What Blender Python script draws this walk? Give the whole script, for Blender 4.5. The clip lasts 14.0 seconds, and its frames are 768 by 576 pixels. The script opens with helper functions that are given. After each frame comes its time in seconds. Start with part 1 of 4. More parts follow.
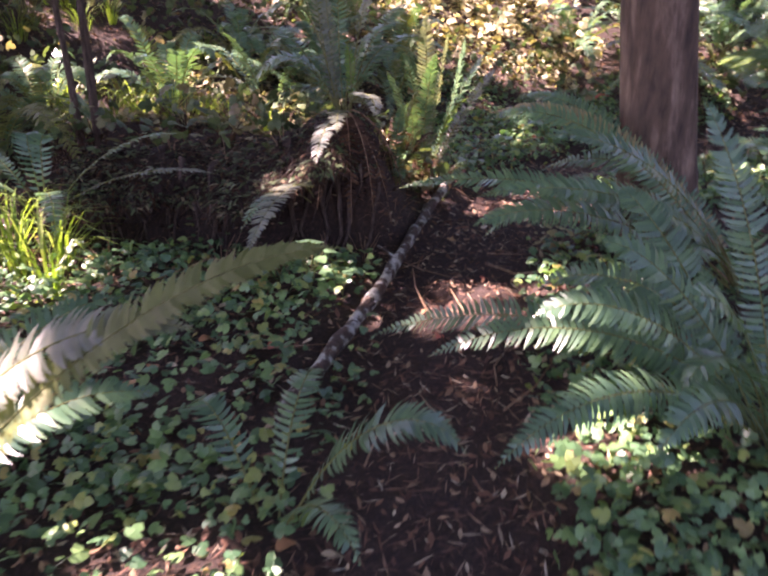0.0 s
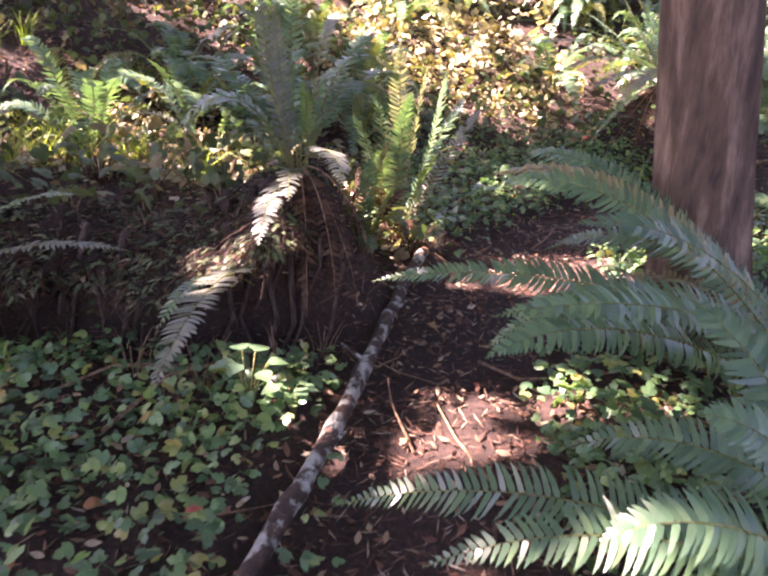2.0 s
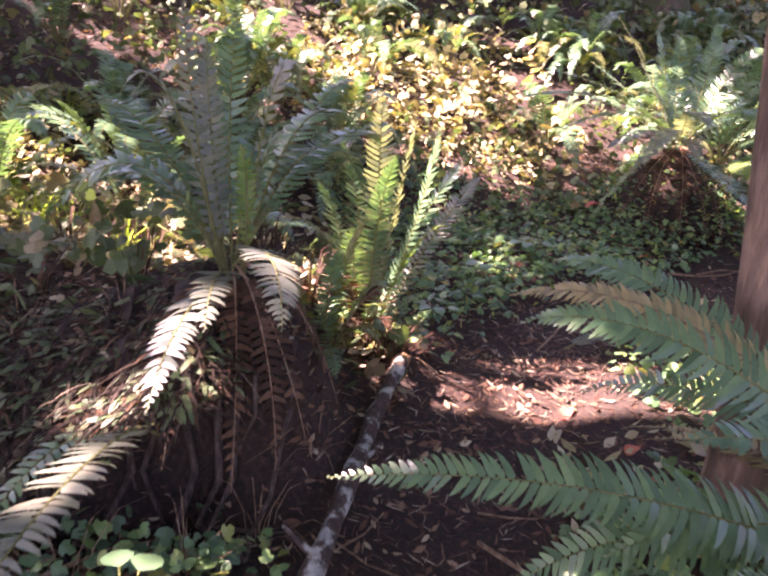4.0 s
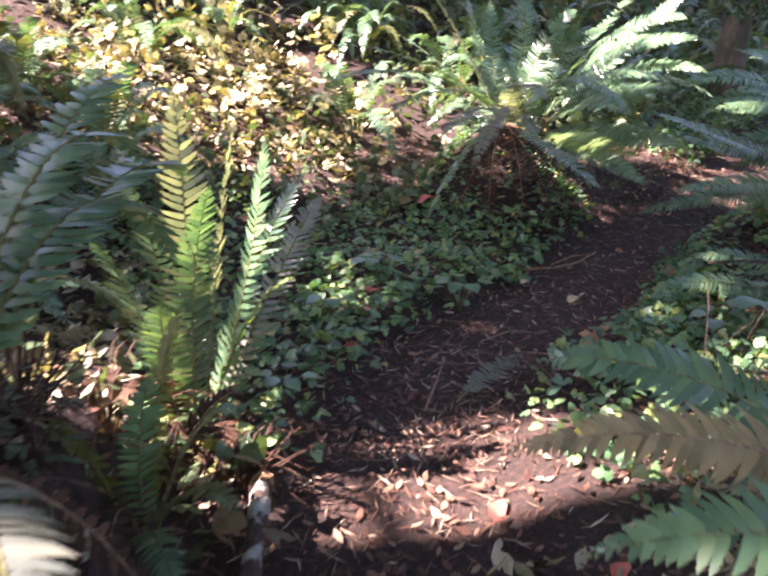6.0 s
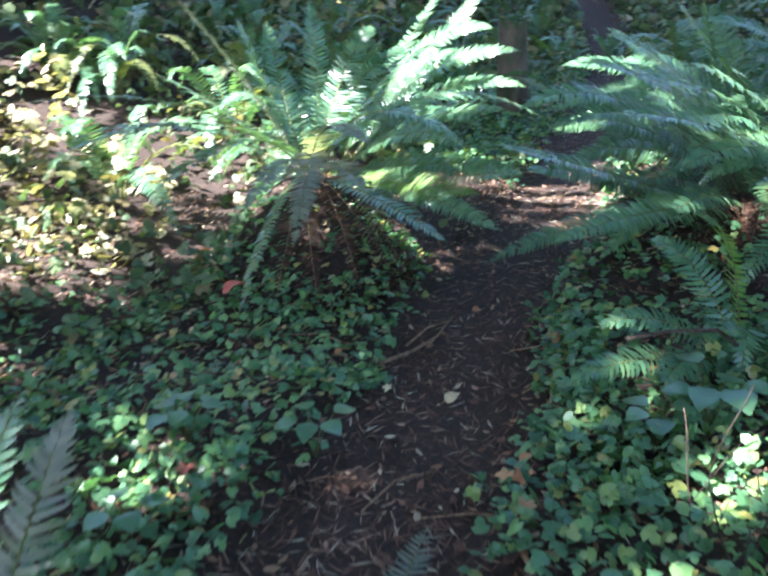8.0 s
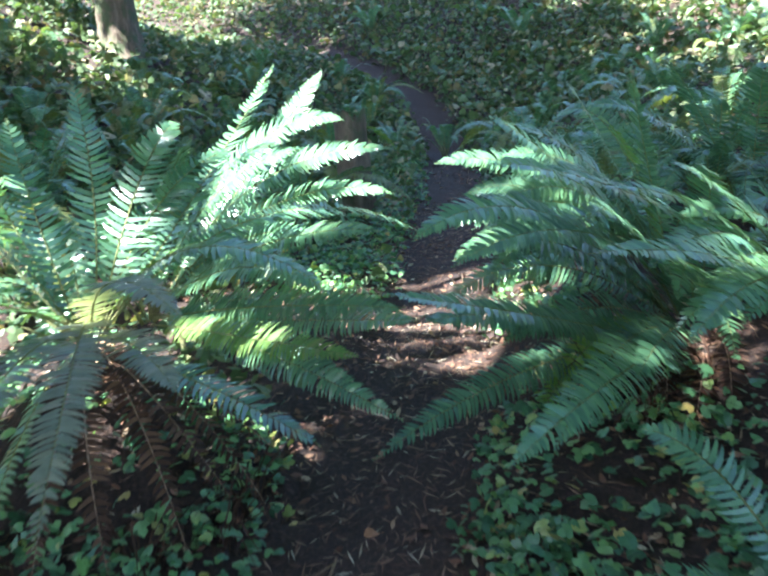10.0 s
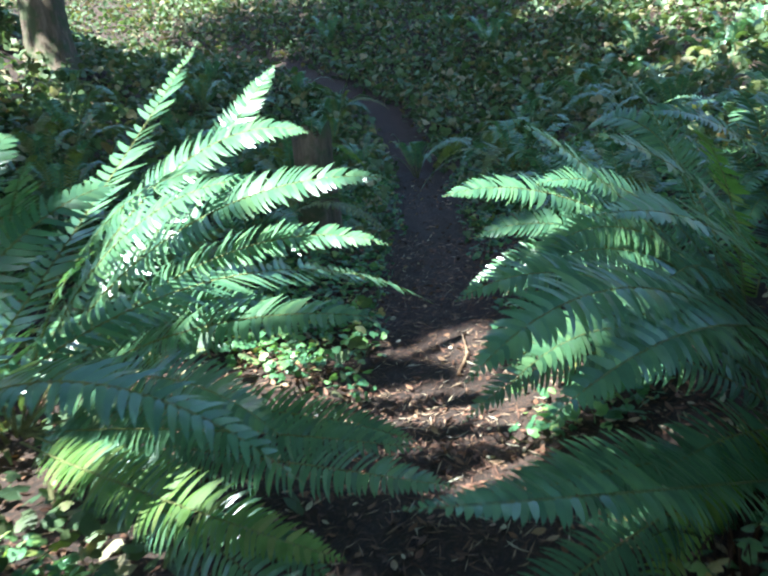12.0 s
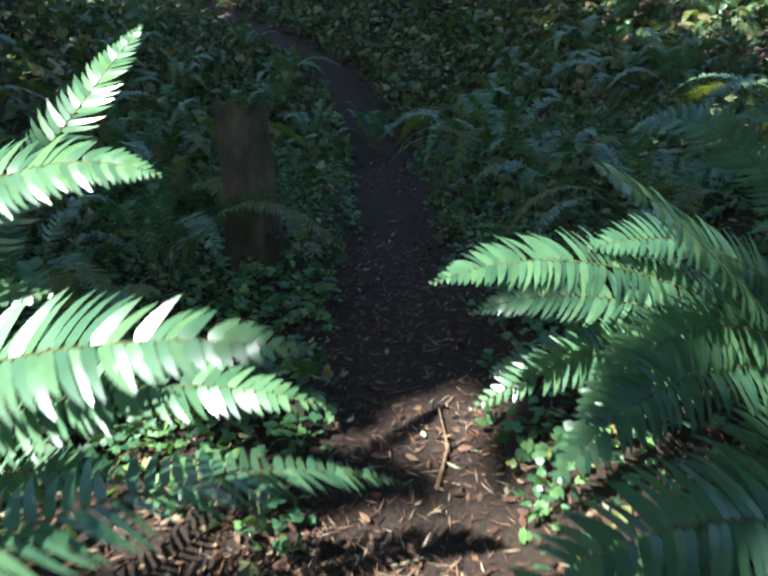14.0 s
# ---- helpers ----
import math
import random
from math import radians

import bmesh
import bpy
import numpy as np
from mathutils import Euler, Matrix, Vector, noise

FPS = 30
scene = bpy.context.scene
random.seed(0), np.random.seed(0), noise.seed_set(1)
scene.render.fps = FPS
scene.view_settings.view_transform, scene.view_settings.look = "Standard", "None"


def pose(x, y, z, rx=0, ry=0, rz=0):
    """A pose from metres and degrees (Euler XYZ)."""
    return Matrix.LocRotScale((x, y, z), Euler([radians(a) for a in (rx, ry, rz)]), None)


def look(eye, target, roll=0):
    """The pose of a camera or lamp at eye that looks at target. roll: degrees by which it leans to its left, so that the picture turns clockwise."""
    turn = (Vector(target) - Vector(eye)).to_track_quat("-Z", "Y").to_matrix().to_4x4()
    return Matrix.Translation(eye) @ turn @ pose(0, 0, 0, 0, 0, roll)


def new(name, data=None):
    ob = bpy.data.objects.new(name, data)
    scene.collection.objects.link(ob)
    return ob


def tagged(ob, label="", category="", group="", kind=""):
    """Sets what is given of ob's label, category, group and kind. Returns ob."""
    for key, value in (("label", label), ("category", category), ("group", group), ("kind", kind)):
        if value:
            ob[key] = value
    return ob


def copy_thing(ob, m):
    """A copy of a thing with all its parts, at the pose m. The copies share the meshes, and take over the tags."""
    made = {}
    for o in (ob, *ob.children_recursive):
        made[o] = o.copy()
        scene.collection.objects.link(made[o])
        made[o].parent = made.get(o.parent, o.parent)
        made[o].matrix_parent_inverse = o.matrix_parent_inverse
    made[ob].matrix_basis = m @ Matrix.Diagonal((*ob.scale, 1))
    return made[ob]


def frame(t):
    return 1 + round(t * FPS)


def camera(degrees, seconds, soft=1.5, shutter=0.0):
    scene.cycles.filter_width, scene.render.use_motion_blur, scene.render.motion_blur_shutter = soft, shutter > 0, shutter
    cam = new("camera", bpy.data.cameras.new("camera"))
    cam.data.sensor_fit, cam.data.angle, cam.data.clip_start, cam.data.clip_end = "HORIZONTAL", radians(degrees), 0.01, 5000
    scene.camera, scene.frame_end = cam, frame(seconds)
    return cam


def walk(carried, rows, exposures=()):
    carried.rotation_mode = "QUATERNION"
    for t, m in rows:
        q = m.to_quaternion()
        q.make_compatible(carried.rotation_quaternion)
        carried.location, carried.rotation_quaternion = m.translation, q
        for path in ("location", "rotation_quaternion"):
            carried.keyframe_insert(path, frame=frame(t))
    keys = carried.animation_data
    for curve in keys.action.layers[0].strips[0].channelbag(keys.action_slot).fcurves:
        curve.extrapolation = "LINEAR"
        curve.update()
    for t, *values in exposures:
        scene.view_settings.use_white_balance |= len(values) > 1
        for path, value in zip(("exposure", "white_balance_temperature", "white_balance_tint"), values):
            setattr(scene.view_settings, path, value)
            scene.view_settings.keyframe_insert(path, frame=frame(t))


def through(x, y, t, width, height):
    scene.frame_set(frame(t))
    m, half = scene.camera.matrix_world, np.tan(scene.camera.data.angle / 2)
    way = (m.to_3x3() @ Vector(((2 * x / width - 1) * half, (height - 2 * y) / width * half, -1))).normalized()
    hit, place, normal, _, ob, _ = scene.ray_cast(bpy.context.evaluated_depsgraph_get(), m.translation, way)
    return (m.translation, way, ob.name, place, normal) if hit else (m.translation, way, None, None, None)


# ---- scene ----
cam = camera(56.0, 14.0, soft=2.4, shutter=0.5)
PATH = [
    (0, (0.0, 0.0, 1.5), (0.0, 1.827, 0.687), 0.0),
    (0.5, (0.052, 0.265, 1.504), (0.046, 2.104, 0.716), 4.1),
    (1, (0.065, 0.443, 1.501), (0.065, 2.3, 0.758), 5.1),
    (1.5, (-0.017, 0.678, 1.49), (0.028, 2.54, 0.76), 2.7),
    (2, (-0.034, 0.848, 1.471), (0.087, 2.697, 0.716), 1.7),
    (2.5, (0.026, 1.087, 1.477), (0.149, 2.955, 0.775), 4.2),
    (5, (0.004, 2.11, 1.441), (0.376, 3.965, 0.79), 2.9),
    (5.5, (-0.03, 2.363, 1.427), (0.567, 4.153, 0.763), 1.0),
    (6, (0.026, 2.591, 1.41), (0.762, 4.323, 0.734), 1.7),
    (6.5, (0.125, 2.796, 1.427), (0.952, 4.494, 0.769), 2.0),
    (7, (0.168, 3.07, 1.428), (1.192, 4.656, 0.769), -1.0),
    (7.5, (0.262, 3.31, 1.429), (1.41, 4.803, 0.753), -2.4),
    (8, (0.417, 3.551, 1.463), (1.636, 5.002, 0.824), -2.7),
    (8.5, (0.537, 3.834, 1.473), (1.928, 5.132, 0.857), -5.9),
    (9, (0.744, 4.049, 1.481), (2.233, 5.235, 0.869), -4.4),
    (9.2, (0.846, 4.115, 1.484), (2.35, 5.312, 0.933), -3.8),
    (11.3, (1.765, 4.96, 1.489), (3.392, 6.052, 1.091), -5.5),
    (11.5, (1.836, 5.002, 1.488), (3.467, 6.088, 1.089), -5.3),
    (12, (2.072, 5.14, 1.485), (3.717, 6.205, 1.084), -4.6),
    (12.5, (2.298, 5.263, 1.505), (3.952, 6.307, 1.089), -3.5),
    (13, (2.519, 5.423, 1.535), (4.197, 6.412, 1.081), -5.1),
    (13.5, (2.771, 5.541, 1.56), (4.447, 6.501, 1.043), -4.0),
    (14, (2.998, 5.673, 1.612), (4.678, 6.626, 1.091), -3.2),
]
walk(cam, [(t, look(eye, target, roll)) for t, eye, target, roll in PATH],
     [(0, 3.65, 7000, 54), (0.5, 4.15, 7300, 56), (1.2, 4.0, 7300, 55), (2.5, 4.2, 7200, 55), (5.2, 4.1, 7400, 58), (6.0, 3.85, 6700, 42), (7.0, 4.0, 5750, 17), (9.0, 4.15, 5600, 10), (12.0, 3.4, 5500, -1), (14.0, 2.6, 5750, 0)])

# ---- world, sun ----
SUN_FROM = Vector((-0.76, 0.16, 0.95)).normalized()
world = bpy.data.worlds.new("forest_sky")
scene.world = world
world.use_nodes = True
wn = world.node_tree
sky = wn.nodes.new("ShaderNodeTexSky")
sky.sky_type = "NISHITA"
sky.sun_disc = False
sky.sun_elevation = math.asin(SUN_FROM.z)
sky.sun_rotation = math.atan2(SUN_FROM.x, SUN_FROM.y)
wn.nodes["Background"].inputs["Strength"].default_value = 0.06
wn.links.new(sky.outputs[0], wn.nodes["Background"].inputs["Color"])
sun = new("sun", bpy.data.lights.new("sun", "SUN"))
sun.data.energy = 3.6
sun.data.angle = radians(0.5)
sun.data.color = (1.0, 0.95, 0.86)
sun.matrix_world = look(SUN_FROM * 30, (0, 0, 0))


# ---- materials ----
def material(name):
    m = bpy.data.materials.new(name)
    m.use_nodes = True
    return m, m.node_tree.nodes, m.node_tree.links, m.node_tree.nodes["Principled BSDF"]


def ramp(nodes, links, source, stops):
    r = nodes.new("ShaderNodeValToRGB")
    while len(r.color_ramp.elements) < len(stops):
        r.color_ramp.elements.new(0.5)
    for e, (at, c) in zip(r.color_ramp.elements, stops):
        e.position, e.color = at, (*c, 1)
    links.new(source, r.inputs[0])
    return r.outputs[0]


def noise_tex(nodes, links, scale, detail=6, rough=0.6, kind="Object"):
    co = nodes.new("ShaderNodeTexCoord")
    n = nodes.new("ShaderNodeTexNoise")
    n.inputs["Scale"].default_value, n.inputs["Detail"].default_value, n.inputs["Roughness"].default_value = scale, detail, rough
    links.new(co.outputs[kind], n.inputs["Vector"])
    return n.outputs["Fac"]


def mixed(nodes, links, fac, a, b, how="MIX"):
    m = nodes.new("ShaderNodeMix")
    m.data_type, m.blend_type = "RGBA", how
    for sock, v in ((m.inputs["Factor"], fac), (m.inputs["A"], a), (m.inputs["B"], b)):
        if isinstance(v, (int, float)):
            sock.default_value = v
        elif isinstance(v, tuple):
            sock.default_value = (*v, 1)
        else:
            links.new(v, sock)
    return m.outputs["Result"]


def bumped(nodes, links, bsdf, height, strength, distance):
    b = nodes.new("ShaderNodeBump")
    b.inputs["Strength"].default_value, b.inputs["Distance"].default_value = strength, distance
    links.new(height, b.inputs["Height"])
    links.new(b.outputs[0], bsdf.inputs["Normal"])


def leaf_material(name, stops, rough=0.45, through=0.35, specular=0.5, by_island=True, vary=0.5):
    """A leaf: glossy above, lets some light through, colour varied leaf by leaf and along the blade."""
    m, nodes, links, bsdf = material(name)
    geo = nodes.new("ShaderNodeNewGeometry")
    info = nodes.new("ShaderNodeObjectInfo")
    rnd = geo.outputs["Random Per Island"] if by_island else info.outputs["Random"]
    col = ramp(nodes, links, rnd, stops)
    patch = ramp(nodes, links, noise_tex(nodes, links, 28, 4), [(0.3, (1 - vary * 0.6,) * 3), (0.7, (1.0, 1.0, 1.0))])
    col = mixed(nodes, links, 1.0, col, patch, "MULTIPLY")
    if by_island:
        own = ramp(nodes, links, info.outputs["Random"], [(0.0, (0.75, 0.8, 0.85)), (1.0, (1.0, 1.0, 0.9))])
        col = mixed(nodes, links, 1.0, col, own, "MULTIPLY")
    links.new(col, bsdf.inputs["Base Color"])
    bsdf.inputs["Roughness"].default_value = rough
    bsdf.inputs["Specular IOR Level"].default_value = specular
    tr = nodes.new("ShaderNodeBsdfTranslucent")
    warm = mixed(nodes, links, 1.0, col, (1.5, 1.6, 0.7), "MULTIPLY")
    links.new(warm, tr.inputs["Color"])
    mx = nodes.new("ShaderNodeMixShader")
    mx.inputs[0].default_value = through
    links.new(bsdf.outputs[0], mx.inputs[1])
    links.new(tr.outputs[0], mx.inputs[2])
    links.new(mx.outputs[0], nodes["Material Output"].inputs["Surface"])
    return m


FERN = leaf_material("fern_green", [(0.0, (0.075, 0.165, 0.09)), (0.5, (0.115, 0.225, 0.115)), (1.0, (0.16, 0.275, 0.125))], 0.31, 0.26, 0.8)
FERN_YELLOW = leaf_material("fern_yellowing", [(0.0, (0.15, 0.26, 0.06)), (0.6, (0.19, 0.29, 0.07)), (1.0, (0.26, 0.29, 0.09))], 0.5, 0.4, 0.4)
# pale tone paints sun and sheen onto live fronds; also colours the dead one
FERN_PALE = leaf_material("fern_faded_and_sunlit", [(0.0, (0.16, 0.185, 0.15)), (0.5, (0.205, 0.225, 0.18)), (1.0, (0.25, 0.25, 0.19))], 0.4, 0.38, 0.6)
FERN_DEAD = leaf_material("fern_dead", [(0.0, (0.035, 0.018, 0.012)), (0.5, (0.08, 0.038, 0.023)), (1.0, (0.17, 0.09, 0.055))], 0.8, 0.2, 0.2)
FERN_TAN = leaf_material("fern_turning_tan", [(0.0, (0.24, 0.20, 0.10)), (0.5, (0.38, 0.30, 0.15)), (1.0, (0.46, 0.34, 0.16))], 0.5, 0.25, 0.4)
FERN_OLIVE = leaf_material("fern_olive", [(0.0, (0.15, 0.17, 0.05)), (0.6, (0.19, 0.21, 0.07)), (1.0, (0.24, 0.24, 0.10))], 0.5, 0.35, 0.4)
BRAMBLE = leaf_material("bramble_leaf", [(0.0, (0.055, 0.135, 0.065)), (0.5, (0.125, 0.26, 0.115)), (0.85, (0.22, 0.37, 0.13)), (0.96, (0.34, 0.38, 0.11)), (1.0, (0.48, 0.34, 0.12))], 0.4, 0.28, 0.6)
LITTER = leaf_material("leaf_litter", [(0.0, (0.05, 0.026, 0.019)), (0.35, (0.15, 0.07, 0.045)), (0.65, (0.27, 0.13, 0.08)), (0.85, (0.42, 0.26, 0.16)), (0.96, (0.56, 0.43, 0.29)), (1.0, (0.66, 0.57, 0.42))], 0.7, 0.12, 0.3)
YELLOW_LITTER = leaf_material("yellow_leaf_litter", [(0.0, (0.14, 0.10, 0.05)), (0.3, (0.32, 0.26, 0.12)), (0.7, (0.56, 0.47, 0.28)), (1.0, (0.70, 0.63, 0.46))], 0.6, 0.25, 0.3)
GRASS = leaf_material("grass_blade", [(0.0, (0.16, 0.27, 0.04)), (0.6, (0.28, 0.40, 0.06)), (1.0, (0.42, 0.46, 0.15))], 0.45, 0.4, 0.4)
CANOPY = leaf_material("canopy_leaf", [(0.0, (0.05, 0.11, 0.03)), (1.0, (0.12, 0.2, 0.05))], 0.5, 0.3, 0.4)
UNDERGROWTH = leaf_material("undergrowth_leaf", [(0.0, (0.05, 0.085, 0.04)), (0.4, (0.10, 0.15, 0.065)), (0.75, (0.15, 0.19, 0.085)), (0.92, (0.23, 0.16, 0.085)), (1.0, (0.42, 0.36, 0.23))], 0.55, 0.25, 0.4)
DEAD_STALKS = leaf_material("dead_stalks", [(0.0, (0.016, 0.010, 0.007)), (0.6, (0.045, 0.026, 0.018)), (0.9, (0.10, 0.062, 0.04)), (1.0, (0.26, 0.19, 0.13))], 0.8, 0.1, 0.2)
LEAF_RED = leaf_material("fallen_leaf_red", [(0.0, (0.48, 0.11, 0.08)), (1.0, (0.55, 0.17, 0.10))], 0.6, 0.15, 0.3, False)
LEAF_TAN = leaf_material("fallen_leaf_tan", [(0.0, (0.42, 0.19, 0.09)), (0.6, (0.55, 0.33, 0.16)), (1.0, (0.62, 0.5, 0.3))], 0.6, 0.15, 0.3, False)


def earth_material():
    m, nodes, links, bsdf = material("forest_soil")
    big = noise_tex(nodes, links, 1.3, 5)
    fine = noise_tex(nodes, links, 60, 8, 0.7)
    col = ramp(nodes, links, fine, [(0.3, (0.010, 0.006, 0.004)), (0.5, (0.034, 0.019, 0.013)), (0.72, (0.11, 0.06, 0.04))])
    tint = ramp(nodes, links, big, [(0.35, (0.74, 0.68, 0.6)), (0.65, (1.0, 0.88, 0.76))])
    links.new(mixed(nodes, links, 1.0, col, tint, "MULTIPLY"), bsdf.inputs["Base Color"])
    bsdf.inputs["Roughness"].default_value = 0.9
    bumped(nodes, links, bsdf, fine, 0.9, 0.02)
    return m


def bark_material(name, dark, mid, light, moss=0.0, scale=14):
    m, nodes, links, bsdf = material(name)
    co = nodes.new("ShaderNodeTexCoord")
    mp = nodes.new("ShaderNodeMapping")
    mp.inputs["Scale"].default_value = (1, 1, 0.22)
    links.new(co.outputs["Object"], mp.inputs["Vector"])
    n = nodes.new("ShaderNodeTexNoise")
    n.inputs["Scale"].default_value, n.inputs["Detail"].default_value, n.inputs["Roughness"].default_value = scale, 8, 0.65
    links.new(mp.outputs[0], n.inputs["Vector"])
    col = ramp(nodes, links, n.outputs["Fac"], [(0.32, dark), (0.5, mid), (0.7, light)])
    if moss:
        patch = ramp(nodes, links, noise_tex(nodes, links, 5, 5), [(0.62 - moss * 0.3, (0, 0, 0)), (0.72 - moss * 0.3, (1, 1, 1))])
        col = mixed(nodes, links, patch, col, (0.05, 0.06, 0.022))
    links.new(col, bsdf.inputs["Base Color"])
    bsdf.inputs["Roughness"].default_value = 0.85
    bumped(nodes, links, bsdf, n.outputs["Fac"], 1.0, 0.03)
    return m


def lichen_material():
    m, nodes, links, bsdf = material("lichened_branch_bark")
    fine = noise_tex(nodes, links, 35, 8, 0.7)
    patch = ramp(nodes, links, noise_tex(nodes, links, 13, 6, 0.65), [(0.49, (0, 0, 0)), (0.56, (1, 1, 1))])
    bark = ramp(nodes, links, fine, [(0.3, (0.018, 0.012, 0.009)), (0.6, (0.07, 0.042, 0.028)), (0.8, (0.2, 0.10, 0.055))])
    pale = ramp(nodes, links, fine, [(0.3, (0.20, 0.21, 0.17)), (0.7, (0.46, 0.46, 0.40))])
    links.new(mixed(nodes, links, patch, bark, pale), bsdf.inputs["Base Color"])
    bsdf.inputs["Roughness"].default_value = 0.9
    bumped(nodes, links, bsdf, fine, 0.8, 0.01)
    return m


SOIL = earth_material()
BARK = bark_material("fir_bark", (0.03, 0.018, 0.012), (0.11, 0.068, 0.045), (0.30, 0.20, 0.14))
BARK_MOSS = bark_material("mossy_bark", (0.03, 0.025, 0.015), (0.10, 0.07, 0.045), (0.17, 0.125, 0.085), 0.45)
STEM_DARK = bark_material("sapling_bark", (0.03, 0.02, 0.014), (0.08, 0.05, 0.035), (0.17, 0.12, 0.09), 0, 60)
RACHIS = bark_material("fern_stalk", (0.10, 0.11, 0.03), (0.19, 0.2, 0.06), (0.28, 0.26, 0.1), 0, 80)
STALK_DEAD = bark_material("dry_stalk", (0.14, 0.07, 0.04), (0.30, 0.18, 0.1), (0.46, 0.33, 0.2), 0, 60)
LICHEN = lichen_material()
CUT_WOOD = bark_material("broken_wood", (0.25, 0.12, 0.05), (0.42, 0.23, 0.11), (0.55, 0.36, 0.2), 0, 40)


# ---- mesh helpers ----
def mesh_of(name, verts, faces, mat, smooth=False):
    me = bpy.data.meshes.new(name)
    me.from_pydata([tuple(v) for v in verts], [], faces)
    me.materials.append(mat)
    if smooth:
        me.polygons.foreach_set("use_smooth", [True] * len(me.polygons))
    me.update()
    return me


def under(name, me, parent, label=""):
    ob = new(name, me)
    ob.parent = parent
    return tagged(ob, label)


def tube(points, radii, sides=8, lump=0.0, seed=0):
    """Vertices and faces of a closed tube along points."""
    pts = [Vector(p) for p in points]
    verts, faces = [], []
    rnd = random.Random(seed)
    for i, p in enumerate(pts):
        t = (pts[min(i + 1, len(pts) - 1)] - pts[max(i - 1, 0)]).normalized()
        a = t.cross(Vector((0.31, 0.2, 0.93)) if abs(t.z) < 0.9 else Vector((1, 0, 0))).normalized()
        b = t.cross(a)
        for k in range(sides):
            w = 2 * math.pi * k / sides
            r = radii[i] * (1 + lump * rnd.uniform(-1, 1))
            verts.append(p + (a * math.cos(w) + b * math.sin(w)) * r)
    for i in range(len(pts) - 1):
        for k in range(sides):
            j = (k + 1) % sides
            faces.append((i * sides + k, i * sides + j, (i + 1) * sides + j, (i + 1) * sides + k))
    faces.append(tuple(range(sides))[::-1])
    faces.append(tuple(range((len(pts) - 1) * sides, len(pts) * sides)))
    return verts, faces


# ---- ground ----
TRAIL = [(-0.1, -6, -0.1), (0.0, 0.0, 0.02), (0.1, 1.5, 0.06), (0.3, 2.9, 0.13), (0.72, 4.1, 0.19), (1.3, 4.82, 0.2), (2.2, 5.27, 0.18), (2.85, 5.78, 0.23),
         (3.8, 6.15, 0.36), (4.95, 6.7, 0.5), (5.9, 7.25, 0.58), (7.4, 8.05, 0.7), (10.0, 9.6, 0.98), (12.0, 11.3, 1.2), (13.5, 14.5, 1.6), (13.5, 20, 2.0)]
TR = np.array(TRAIL)


def smooth01(a, b, v):
    t = np.clip((v - a) / (b - a), 0, 1)
    return t * t * (3 - 2 * t)


def trail_at(x, y):
    """Signed distance from the trail's middle line (left is positive) and the trail's height beside."""
    x, y = np.asarray(x, float), np.asarray(y, float)
    best = np.full(x.shape, 1e9)
    side, height = np.zeros(x.shape), np.zeros(x.shape)
    for a, b in zip(TR[:-1], TR[1:]):
        d = b[:2] - a[:2]
        n = np.hypot(*d)
        u = np.clip(((x - a[0]) * d[0] + (y - a[1]) * d[1]) / n ** 2, 0, 1)
        px, py = a[0] + d[0] * u, a[1] + d[1] * u
        dist = np.hypot(x - px, y - py)
        s = np.sign(d[0] * (y - py) - d[1] * (x - px))
        near = dist < best
        best = np.where(near, dist, best)
        side = np.where(near, s * dist, side)
        height = np.where(near, a[2] + (b[2] - a[2]) * u, height)
    return side, height


def bumps(x, y):
    return 0.025 * np.sin(3.1 * x + 1.7 * np.sin(2.3 * y)) * np.cos(2.7 * y + 0.6) + 0.012 * np.sin(9 * x + 2 * np.cos(7 * y)) * np.sin(8 * y + 1.3)


def ground_z(x, y):
    x, y = np.asarray(x, float), np.asarray(y, float)
    side, h = trail_at(x, y)
    left, right = np.maximum(side - 0.22, 0), np.maximum(-side - 0.22, 0)
    z = h + 0.07 * smooth01(0, 0.3, left) + 0.07 * smooth01(0, 0.3, right)
    z = z + 0.02 * left + 0.30 * np.maximum(left - 1.3, 0) * smooth01(3.5, 6.0, y) + 0.06 * right
    z = z + 0.12 * np.maximum(left - 2.2, 0) * smooth01(1, 4, y)
    z = z + 0.22 * right * smooth01(3.2, 4.2, x) + 0.28 * np.maximum(0.87 * x + 0.49 * y - 14, 0)
    # the undercut bank: steep in front, gentle behind
    wide = smooth01(-2.3, -1.5, x) * (1 - smooth01(-0.12, 0.12, x - 0.1 * (y - 3.6)))
    z = z + wide * 0.34 * smooth01(3.30, 3.52, y + 0.07 * np.sin(6 * x)) * (1 - smooth01(4.1, 5.4, y))
    # hollow in front of the bank
    z = z - 0.12 * np.exp(-((y - 3.36) / 0.16) ** 2) * smooth01(-1.7, -1.2, x) * (1 - smooth01(-0.25, 0.0, x))
    # root mound under the fern beyond the bend
    z = z + 0.52 * np.exp(-(((x - 2.5) / 0.36) ** 2 + ((y - 6.68) / 0.34) ** 2))
    # root mound under the bank's fern
    z = z + 0.24 * np.exp(-(((x + 0.2) / 0.3) ** 2 + ((y - 3.68) / 0.22) ** 2))
    z = z + bumps(x, y) * smooth01(0.1, 0.5, np.abs(side)) + 0.004 * np.sin(23 * x + 3 * np.sin(17 * y))
    return z


def gz(x, y):
    return float(ground_z(np.array([x]), np.array([y]))[0])


